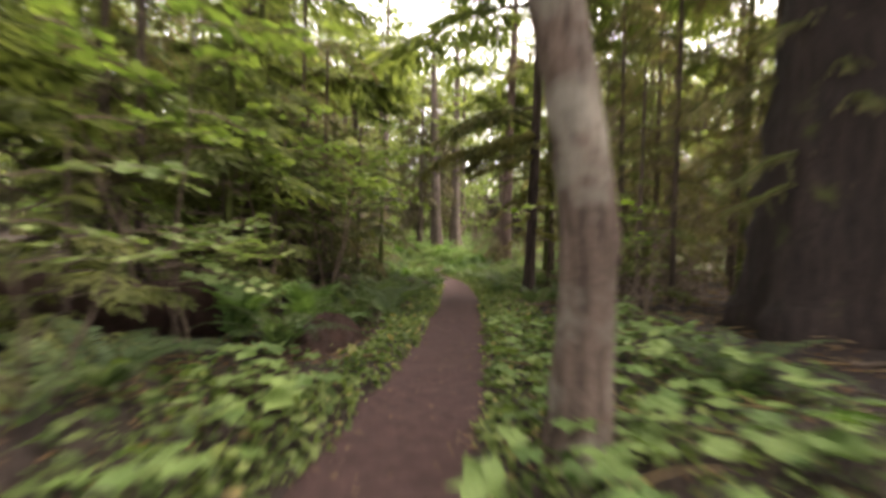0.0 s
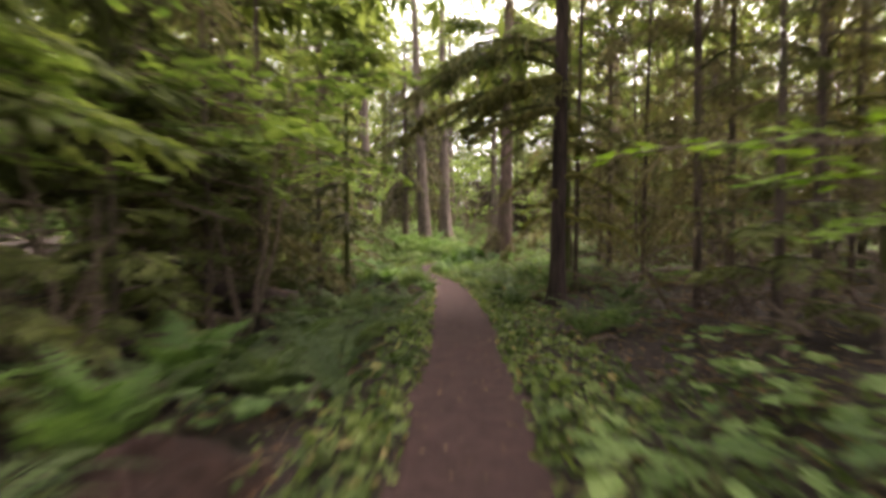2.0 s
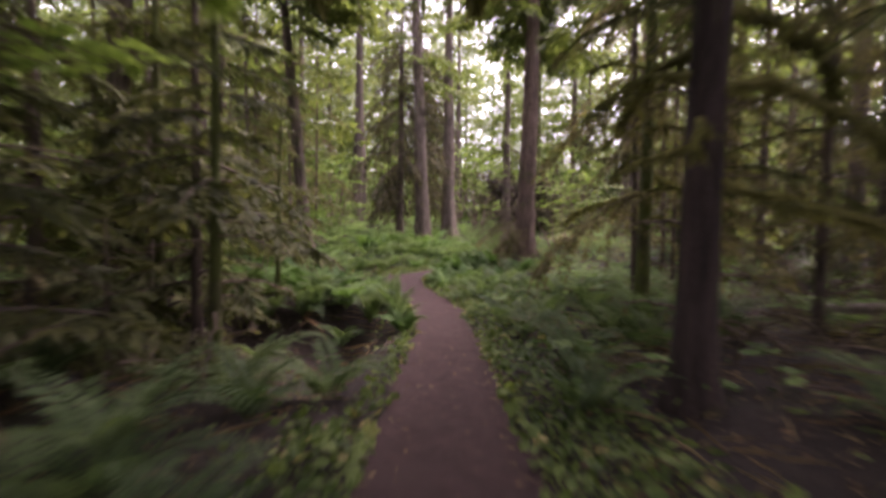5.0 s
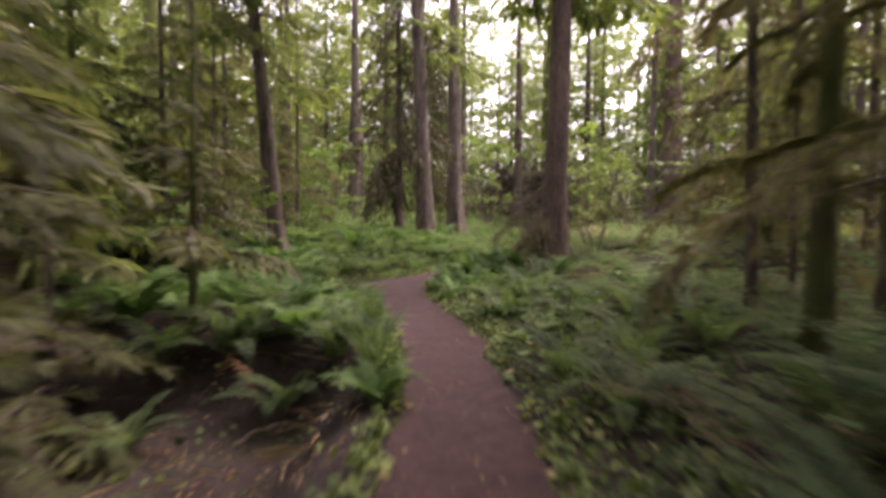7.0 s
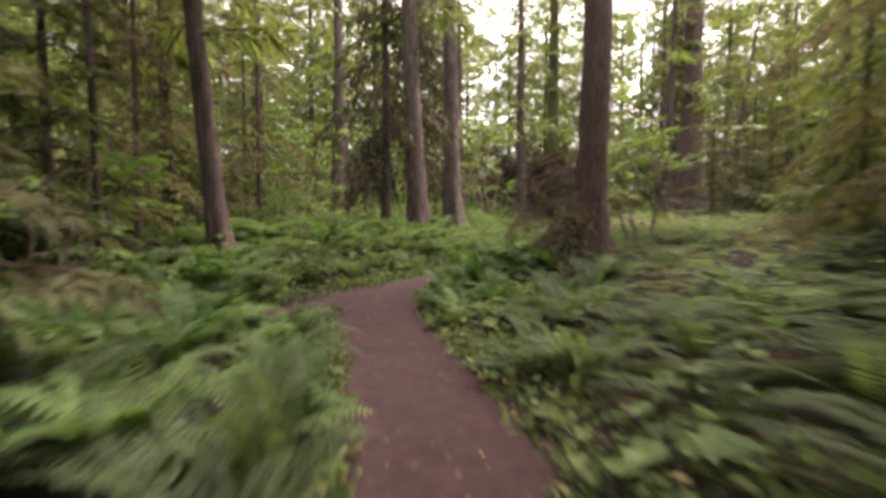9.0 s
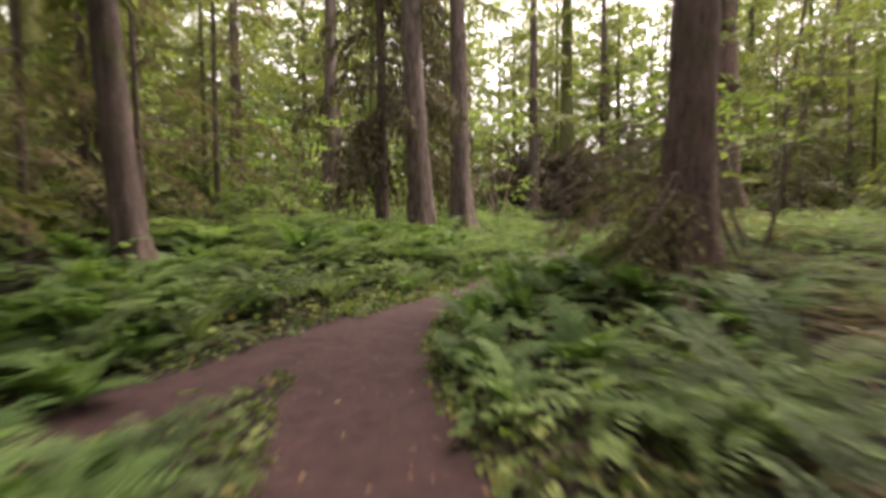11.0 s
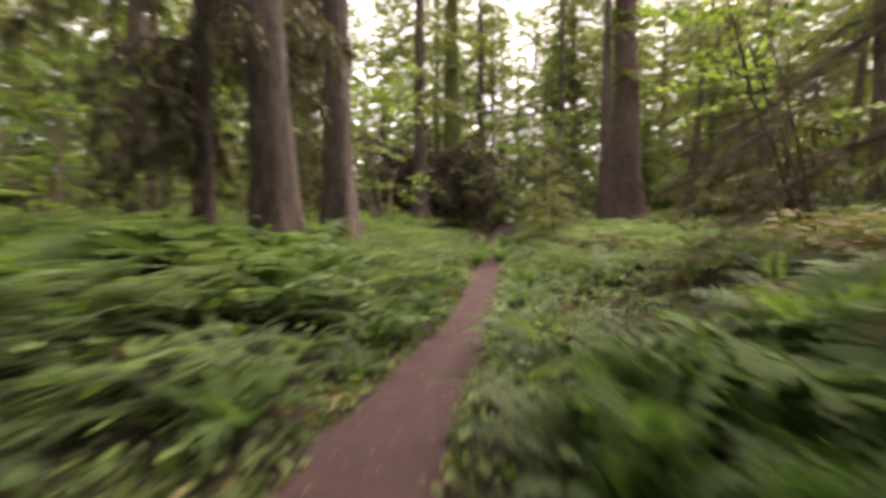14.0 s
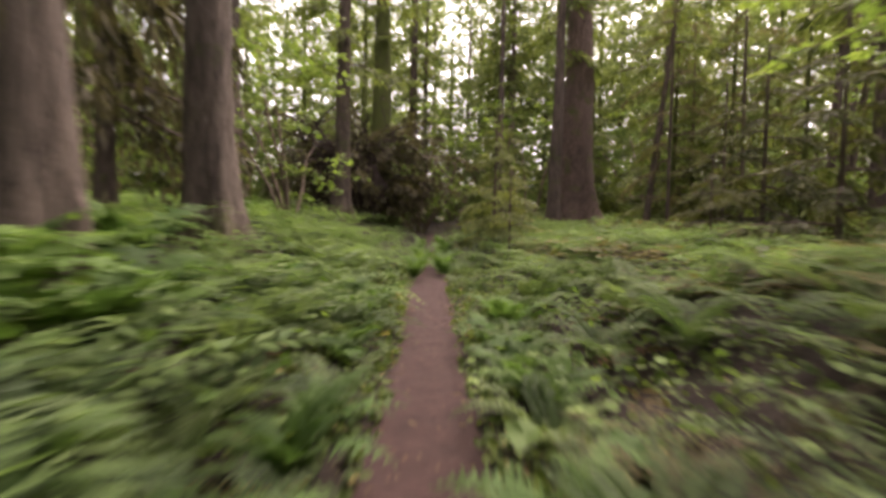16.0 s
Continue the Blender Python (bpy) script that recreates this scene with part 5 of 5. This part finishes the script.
carpet("leaf_litter", "fallen brown leaves and needles on the ground", LITTER, 14000, OVAL, OVAL_F, 0.02, 0.06, -0.02, 3.2, 33, (0.004, 0.02), flat=0.2, fall=1.0)

carpet("shade_plants", "crowded jagged green leaves of low shade plants", IVY, 480, LOBED, LOBED_F, 0.07, 0.15, 0.35, 1.7, 49, (0.05, 0.32), y0=-1.0, y1=4.6, side=-1, flat=0.55, fall=1.0, everywhere=True)
carpet("shade_ivy", "creeping leaves covering the ground under shade plants", IVY, 1300, KITE * (1.8, 1, 1), KITE_F, 0.04, 0.1, 0.35, 2.6, 50, (0.01, 0.14), y0=-1.0, y1=5.2, side=-1, flat=0.8, fall=1.7, everywhere=True)
carpet("bramble_leaves", "lobed light green bramble leaves above the ferns", LEAF, 900, LOBED, LOBED_F, 0.08, 0.16, 0.35, 3.6, 46, (0.2, 0.75), y0=24.5, y1=38, side=-1, flat=0.45, fall=1.0)
carpet("bank_leaves", "lobed light green leaves on the bank beside the trail", LEAF, 800, LOBED, LOBED_F, 0.06, 0.13, 0.1, 2.0, 47, (0.1, 0.45), y0=18, y1=38, side=1, flat=0.5, fall=1.2)
carpet("twig_litter", "thin dead brown twigs strewn over the forest floor", STRAW, 12000, KITE * (0.07, 1, 1), KITE_F, 0.12, 0.6, 0.3, 8.0, 38, (0.01, 0.1), flat=0.3, fall=1.0, y1=36, category="twigs")
carpet("needle_litter", "dead brown leaves and cone scales under the conifers", LITTER, 12000, OVAL, OVAL_F, 0.03, 0.09, 0.6, 7.0, 39, (0.004, 0.03), flat=0.4, fall=1.0, y1=24)

# fallen leaves on the trail itself
q = np.random.default_rng(34)
bag = Bag()
y = q.uniform(0, 44, 420)
x = np.interp(y, TRAIL_Y, TRAIL_L) + q.uniform(0.05, 0.95, 420) * np.interp(y, TRAIL_Y, TRAIL_R - TRAIL_L)
a = q.uniform(0, 6.28, 420)
bag.many(OVAL, OVAL_F, frames_at(np.stack([x, y, ground_z(x, y) + 0.022], -1), np.stack([np.cos(a), np.sin(a), 0 * a], -1), np.array([0, 0, 1.0]) + 0.15 * q.standard_normal((420, 3)), q.uniform(0.015, 0.045, 420)))
tagged(new("trail_leaves", bag.mesh("trail_leaves", [LITTER])), "scattered fallen leaves lying on the dirt trail", "leaves", "", "stuff")


q = np.random.default_rng(48)
bag = Bag()
y = q.uniform(0, 44, 260)
x = np.interp(y, TRAIL_Y, TRAIL_L) + q.uniform(0.03, 0.97, 260) * np.interp(y, TRAIL_Y, TRAIL_R - TRAIL_L)
a = q.uniform(0, 6.28, 260)
bag.many(KITE * (0.7, 1, 1), KITE_F, frames_at(np.stack([x, y, ground_z(x, y) + 0.024], -1), np.stack([np.cos(a), np.sin(a), 0 * a], -1), np.array([0, 0, 1.0]) + 0.2 * q.standard_normal((260, 3)), q.uniform(0.02, 0.075, 260)))
tagged(new("dry_leaf_scraps", bag.mesh("dry_leaf_scraps", [STRAW])), "pale dry leaf scraps lying on the dirt trail", "leaves", "", "stuff")


# broad-leaved plants
def leaf_stalks(seed, n):
    """Stalks of one plant, and the poses of its leaves."""
    q = np.random.default_rng(seed)
    bag = Bag()
    tips = []
    for k in range(n):
        a, h, out = 6.28 * k / n + q.uniform(-0.4, 0.4), q.uniform(0.14, 0.42), q.uniform(0.05, 0.28)
        tip = np.array([math.cos(a) * out, math.sin(a) * out, h])
        tube(bag, [(0, 0, -0.03), tip * (0.4, 0.4, 0.6), tip], [0.004, 0.003, 0.002], 3, 0)
        tips.append(pose(*tip, q.uniform(-24, 10), q.uniform(-18, 18), math.degrees(a) - 90) @ Matrix.Scale(q.uniform(0.14, 0.24), 4))
    return bag.mesh("stalk", [TWIG]), tips


PLANTS = [leaf_stalks(500 + k, 6) for k in range(6)]
r = np.random.default_rng(13)
low = scatter(r, 1500, -4, 5.5, -0.5, 34, 0.28, lambda x, y, r: 0.22 < float(off_trail(x, y)) < 2.2 and r.uniform() < (np.interp(y, [0, 6, 9, 16, 34], [1, .9, .3, .05, .12]) if x > 0 else np.interp(y, [0, 9, 12, 34], [.25, .1, 0, 0])), [])
r2 = np.random.default_rng(14)
bend_plants = scatter(r2, 400, -0.5, 3.2, 20, 30.5, 0.42, lambda x, y, q: x > 0 and 0.15 < float(off_trail(x, y)) < 1.3, [])
start_plants = scatter(r2, 200, -1.5, -0.75, 1.2, 4.4, 0.42, lambda x, y, q: float(off_trail(x, y)) > 0.4, [])
for x, y in low[:114] + bend_plants[:8] + start_plants[:5]:
    t = thing("broadleaf_plant", "low plant with broad lobed green leaves", "plant", pose(x, y, gz(x, y), 0, 0, r.uniform(0, 360)) @ Matrix.Scale(r.uniform(0.75, 1.2) * min(1, 0.5 + float(off_trail(x, y))), 4), "broad-leaved plants")
    stalks, tips = PLANTS[r.integers(6)]
    part("stalk", stalks, t)
    for m in tips:
        part("leaf", PLANT_LEAF, t, m)

# ---------------------------------------------------------------- logs, sticks and the brush heap
def log(name, label, a, b, radius, mat, seed, group=""):
    a, b = Vector(a), Vector(b)
    long_ = (b - a).length
    q = np.random.default_rng(seed)
    bag = Bag()
    pts = np.stack([np.linspace(0, long_, 18), 0.04 * np.sin(np.linspace(0, 5, 18) + seed), 0.05 * np.sin(np.linspace(0, 3, 18))], -1)
    tube(bag, pts, radius * np.linspace(1.05, 0.75, 18), 16, 0, 0.06, q)
    t = thing(name, label, "log", Matrix.Translation(a) @ (b - a).to_track_quat("X", "Z").to_matrix().to_4x4(), group)
    part("bole", bag.mesh("bole", [mat], True), t)
    for k in range(5):
        part("broken_limb", DEAD[q.integers(4)], t, pose(q.uniform(0.2, 0.9) * long_, 0, radius * 0.5, 0, -q.uniform(20, 70), q.uniform(0, 360)) @ Matrix.Scale(q.uniform(0.3, 0.8), 4))
    return t


def on(x, y, up):
    return (x, y, gz(x, y) + up)


log("fallen_log", "pale weathered log lying on the forest floor", on(5.4, 16.9, 0.35), on(9.4, 16.4, 0.3), 0.07, WOOD_PALE, 1)
log("fallen_log", "dark rotting log under young hemlocks", on(-6.6, 7.6, 0.35), on(-2.7, 9.9, 0.2), 0.24, BARK_BLACK, 2)
log("fallen_log", "thick red-brown rotten log among sparse ferns", on(-6.2, 4.6, 0.35), on(-2.9, 6.7, 0.3), 0.46, ROT, 3)
log("fallen_log", "mossy log lying among ferns", on(-6.0, 12.2, 0.4), on(-2.4, 13.1, 0.2), 0.25, BARK_BLACK, 4)
log("fallen_log", "weathered grey log under the conifers", on(8.5, 20.5, 0.25), on(15, 19.4, 0.4), 0.14, WOOD_PALE, 5)
log("fallen_log", "mossy fallen log among the ferns", on(1.9, 22.0, 0.12), on(3.8, 20.3, 0.3), 0.11, BARK_MOSS, 6)
log("fallen_log", "low mossy rotten log beside the trail", on(1.7, 24.6, 0.03), on(2.8, 26.9, 0.08), 0.11, BARK_MOSS, 7)

def mound(name, label, category, x, y, wide, deep, high, turn, mat, seed):
    """A crumbling heap with an uneven crest."""
    q = np.random.default_rng(seed)
    n, m = 40, 13
    a, u = np.meshgrid(np.linspace(0, 2 * math.pi, n, endpoint=False), np.linspace(0, 1, m))
    rad = u * (1 + 0.13 * np.sin(3 * a + seed) + 0.09 * np.sin(7 * a + 2 * seed))
    X, Y = rad * np.cos(a) * wide, rad * np.sin(a) * deep
    Z = high * (1 - u ** 2.2) * (1 + 0.25 * value_noise(X, Y, 4.0, seed)) + 0.05 * value_noise(X, Y, 11.0, seed + 1) + 0.04 * value_noise(X, Y, 23.0, seed + 2) + 0.028 * q.standard_normal(X.shape)
    Z[-1] = -0.2
    i, j = np.meshgrid(np.arange(m - 1), np.arange(n), indexing="ij")
    p0, p1, p2, p3 = (i * n + j).ravel(), (i * n + (j + 1) % n).ravel(), ((i + 1) * n + (j + 1) % n).ravel(), ((i + 1) * n + j).ravel()
    bag = Bag()
    bag.add(np.stack([X, Y, Z], -1), np.concatenate([np.stack([p0, p2, p1], -1), np.stack([p0, p3, p2], -1)]))
    ob = tagged(new(name, bag.mesh(name, [mat], True)), label, category)
    ob.matrix_world = pose(x, y, gz(x, y) - 0.02, 0, 0, turn)
    return ob


mound("rotten_mound", "crumbling mound of red-brown rotten wood beside the trail", "rotten wood", -1.55, 6.9, 0.85, 0.5, 0.36, 70, ROT, 4)
mound("rotten_mound", "low red-brown heap of rotten wood under ferns", "rotten wood", -1.5, 4.2, 0.9, 0.5, 0.24, 80, ROT, 5)
mound("rotten_mound", "brown crumbling mound of rotten wood among ferns", "rotten wood", 2.66, 31.6, 0.5, 0.36, 0.26, 20, ROT, 8)
mound("rotten_mound", "low red-brown heap of rotten wood under ferns", "rotten wood", -1.75, 10.3, 0.9, 0.55, 0.3, 95, ROT, 6)

r = np.random.default_rng(15)
sticks = scatter(r, 400, -4, 7, 1, 34, 0.5, lambda x, y, r: 0.5 < float(off_trail(x, y)) < 3.5 and r.uniform() < (0.8 if x > 0 else 0.4), [])
for x, y in sticks[:48] + [(3.2, 32.5), (2.5, 32.4), (3.0, 31.9), (3.5, 32.2), (2.6, 31.4), (3.6, 33.0)]:
    t = thing("fallen_branch", "bare fallen branch lying on the forest floor", "branch", pose(x, y, gz(x, y) + 0.06, r.uniform(-20, 20), r.uniform(-8, 2), r.uniform(0, 360)), "fallen branches")
    part("stick", DEAD[r.integers(4)], t, Matrix.Scale(r.uniform(0.5, 1.4), 4))

# brown tangles of dead twigs under the shaded poles
r = np.random.default_rng(19)
for x, y in ((3.9, 11.4), (4.6, 12.0), (5.6, 11.0), (4.4, 13.9), (5.5, 13.3), (6.8, 12.8), (4.2, 15.6), (5.0, 17.6), (6.3, 16.0), (7.6, 15.0), (8.4, 17.4), (6.2, 18.9), (3.7, 9.0), (8.2, 12.2), (9.6, 14.4), (7.0, 20.6), (-3.2, 8.3), (-3.0, 13.2), (-3.6, 16.2), (-3.3, 11.3), (-3.6, 18.0)):
    t = thing("dead_thicket", "brown tangle of dead twigs under shaded conifers", "brush", pose(x, y, gz(x, y), 0, 0, r.uniform(0, 360)), "dead thickets")
    for k in range(6):
        part("dead_branch", (DROOP + DEAD)[r.integers(6)], t, pose(r.uniform(-0.5, 0.5), r.uniform(-0.5, 0.5), r.uniform(0.0, 0.25), r.uniform(-30, 30), -r.uniform(5, 75), 45 * k + r.uniform(-20, 20)) @ Matrix.Scale(r.uniform(0.8, 1.7), 4))

heap = thing("brush_heap", "dark heap of upturned roots and dead brown branches", "brush heap", pose(8.3, 56.6, gz(8.3, 56.6)))
r = np.random.default_rng(16)
HEAP = [bare_limb("dead_branch", 110 + k, 1.0, 0.2, 0.2, [BARK_BLACK, MOSS], 0, 0.016, 22) for k in range(4)]
bag = Bag()
tube(bag, bend((-1.2, 0.6, 0.2), 0.4, 0.3, 6.5, 0.2, 9, r, 0.05), np.linspace(0.75, 0.4, 9), 12, 0, 0.12, r)
part("bole", bag.mesh("bole", [BARK_BLACK], True), heap)
bag = Bag()
plate = np.array([(-1.6, -0.3, 0.9), (-1.4, -0.1, 0.9), (-1.15, 0.1, 0.9), (-0.9, 0.3, 0.9)])
tube(bag, plate + (0, 0, 0.6), [1.2, 2.2, 2.1, 1.0], 18, 0, 0.14, r)
part("root_plate", bag.mesh("root_plate", [BARK_BLACK], True), heap)
put_limbs(heap, [((SPRUCE + HEAP + HEAP)[r.integers(11)], pose(r.uniform(-3.6, 2.8), r.uniform(-1.4, 1.0), r.uniform(0.3, 3.8), r.uniform(-30, 30), r.uniform(-70, 15), r.uniform(0, 360)) @ Matrix.Scale(r.uniform(1.8, 3.6), 4)) for _ in range(120)], "dead_branch")

# ---------------------------------------------------------------- the woods behind
def far_crown(seed, dark):
    q = np.random.default_rng(seed)
    bag = Bag()
    n = 46
    for k in range(n):
        u = k / n
        z, long_, yaw = 0.16 + 0.84 * u, (0.15 * (1 - 0.8 * u) + 0.012) * q.uniform(0.7, 1.1), k * 2.4 + q.uniform(-0.4, 0.4)
        pts = bend((0, 0, z), yaw, 0.15, long_, long_ * q.uniform(0.2, 0.6), 6)
        m = 14
        w = q.uniform(0.12, 1, m)
        p = np.stack([np.interp(w, np.linspace(0, 1, 6), pts[:, c]) for c in range(3)], -1)
        a = yaw + q.uniform(-1.3, 1.3, m)
        d = np.stack([np.cos(a), np.sin(a), q.uniform(-0.9, 0.1, m)], -1)
        bag.many(KITE * (0.8, 1, 1), KITE_F, frames_at(p + d * 0.008, d, np.array([0, 0, 1.0]) + 0.6 * q.standard_normal((m, 3)), q.uniform(0.017, 0.041, m)), 1)
    return bag.mesh("crown", [BARK_DARK, NEEDLE_DARK if dark else NEEDLE])


CROWNS = [far_crown(600 + k, k > 2) for k in range(5)]
FAR_TRUNKS = [trunk_mesh("trunk", 0.014, 1.0, (0, 0), m, 620 + k, 12, 14, 1.4) for k, m in enumerate((BARK_GREY, BARK_DARK, BARK_MOSS))]
for me in FAR_TRUNKS:
    for v in me.vertices:
        v.co.z += 0.24
r = np.random.default_rng(17)
spots = scatter(r, 1400, -60, 75, -25, 110, 4.2, lambda x, y, r: (float(off_trail(x, y)) > 9 or y > 62) and (abs(x) > 12 or y > 44 or y < -4) and not (8 < x < 31 and 24 < y < 58), [(9.3, 57), (6, 52.9), (16.8, 72.2)])
for x, y in spots[:130]:
    h = r.uniform(17, 27)
    t = thing("forest_conifer", "tall conifer with a dark green crown in the woods behind", "conifer", pose(x, y, gz(x, y), 0, 0, r.uniform(0, 360)), "conifers of the woods behind")
    part("trunk", FAR_TRUNKS[r.integers(3)], t, pose(0, 0, -0.2) @ Matrix.Diagonal((h, h, h, 1)))
    part("crown", CROWNS[r.integers(5)], t, Matrix.Diagonal((h, h, h, 1)))
brush = scatter(r, 2600, -45, 60, 6, 90, 2.3, lambda x, y, r: ((float(off_trail(x, y)) > 5.5 and (x < 0 or y > 30 or x > 11)) or y > 60) and not (2 < x < 17 and 40 < y < 62) and not (4 < x < 14 and 28 < y < 42) and not (x > 11 and y < 62 and r.uniform() < 0.6), [(9.3, 57), (14.5, 50), (17.6, 51.6)])
for x, y in brush[:100]:
    far_shrub("understory_shrub", "leafy green understory shrub in the woods", "shrub", "understory shrubs", x, y, r.uniform(2.0, 6.0), BUSH if x < -5 else BUSH + BUSH_BRIGHT[:2], r)


def leaf_wall(name, label, mat, clumps, per, lo, hi, seed, z0, z1, size, gap, spread, narrow=False, sweep=(-2.2, 2.2)):
    """Distant foliage: loose clumps of leaves and sprays standing all round, with gaps."""
    q = np.random.default_rng(seed)
    a, dist = q.uniform(*sweep, clumps), q.uniform(lo, hi, clumps)
    x, y = 5 + dist * np.sin(a), 28 + dist * np.cos(a)
    z = z0 + (z1 - z0) * q.uniform(size=clumps) ** 1.2
    open_ = value_noise(a * 30, z, 1.0, seed) + 0.7 * value_noise(a * 70, z * 2, 1.0, seed + 2)
    centre = (np.exp(-((a - 0.06) / 0.15) ** 2) + 1.1 * np.exp(-((a - 0.37) / 0.12) ** 2) + 0.4 * np.exp(-((a - 1.0) / 0.32) ** 2)) * smooth(6, 14, z)
    if narrow:
        gap = gap + 0.75 * (1 - np.exp(-((a + 0.1) / 0.4) ** 2))
    ok = open_ > -0.9 + gap * (smooth(2, 12, z) if not narrow else np.maximum(smooth(2, 12, z), 0.8)) + 0.8 * centre
    x, y, z = x[ok], y[ok], z[ok]
    n = len(x) * per
    s, turn = q.uniform(-1, 1, n), np.repeat(q.uniform(0, 6.28, len(x)), per)
    p = np.repeat(np.stack([x, y, z + ground_z(x, y)], -1), per, 0) + np.stack([np.cos(turn) * s, np.sin(turn) * s, -0.55 * s * s], -1) * spread
    p = p + q.standard_normal((n, 3)) * (0.3, 0.3, 0.16) * spread * 0.6
    w = q.uniform(0, 6.28, n)
    bag = Bag()
    bag.many(np.array([(-0.12, 0, 0), (0.36, 0.4, 0), (-0.06, 1.1, 0)]), [(0, 1, 2)], frames_at(p, np.stack([np.cos(w), np.sin(w), q.uniform(-0.9, 0.1, n)], -1), np.array([0, 0, 1.0]) + 0.7 * q.standard_normal((n, 3)), size * q.uniform(0.5, 1.3, n)))
    return tagged(new(name, bag.mesh(name, [mat])), label, "foliage", "", "stuff")


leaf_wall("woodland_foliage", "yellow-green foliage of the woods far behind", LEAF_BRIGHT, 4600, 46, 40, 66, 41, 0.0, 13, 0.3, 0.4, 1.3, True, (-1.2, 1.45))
# both conifer walls carry the haze in their pale needle colour
leaf_wall("conifer_foliage", "conifer foliage of the far woods, paled olive for distance haze", NEEDLE_FAR, 15500, 29, 42, 80, 42, 1.0, 32, 0.54, -0.03, 1.7, False, (-1.25, 1.5))
leaf_wall("far_woods", "green mass of the most distant trees, paled for haze", NEEDLE_FAR, 5000, 24, 82, 98, 43, 0.0, 36, 1.4, 0.1, 3.0)
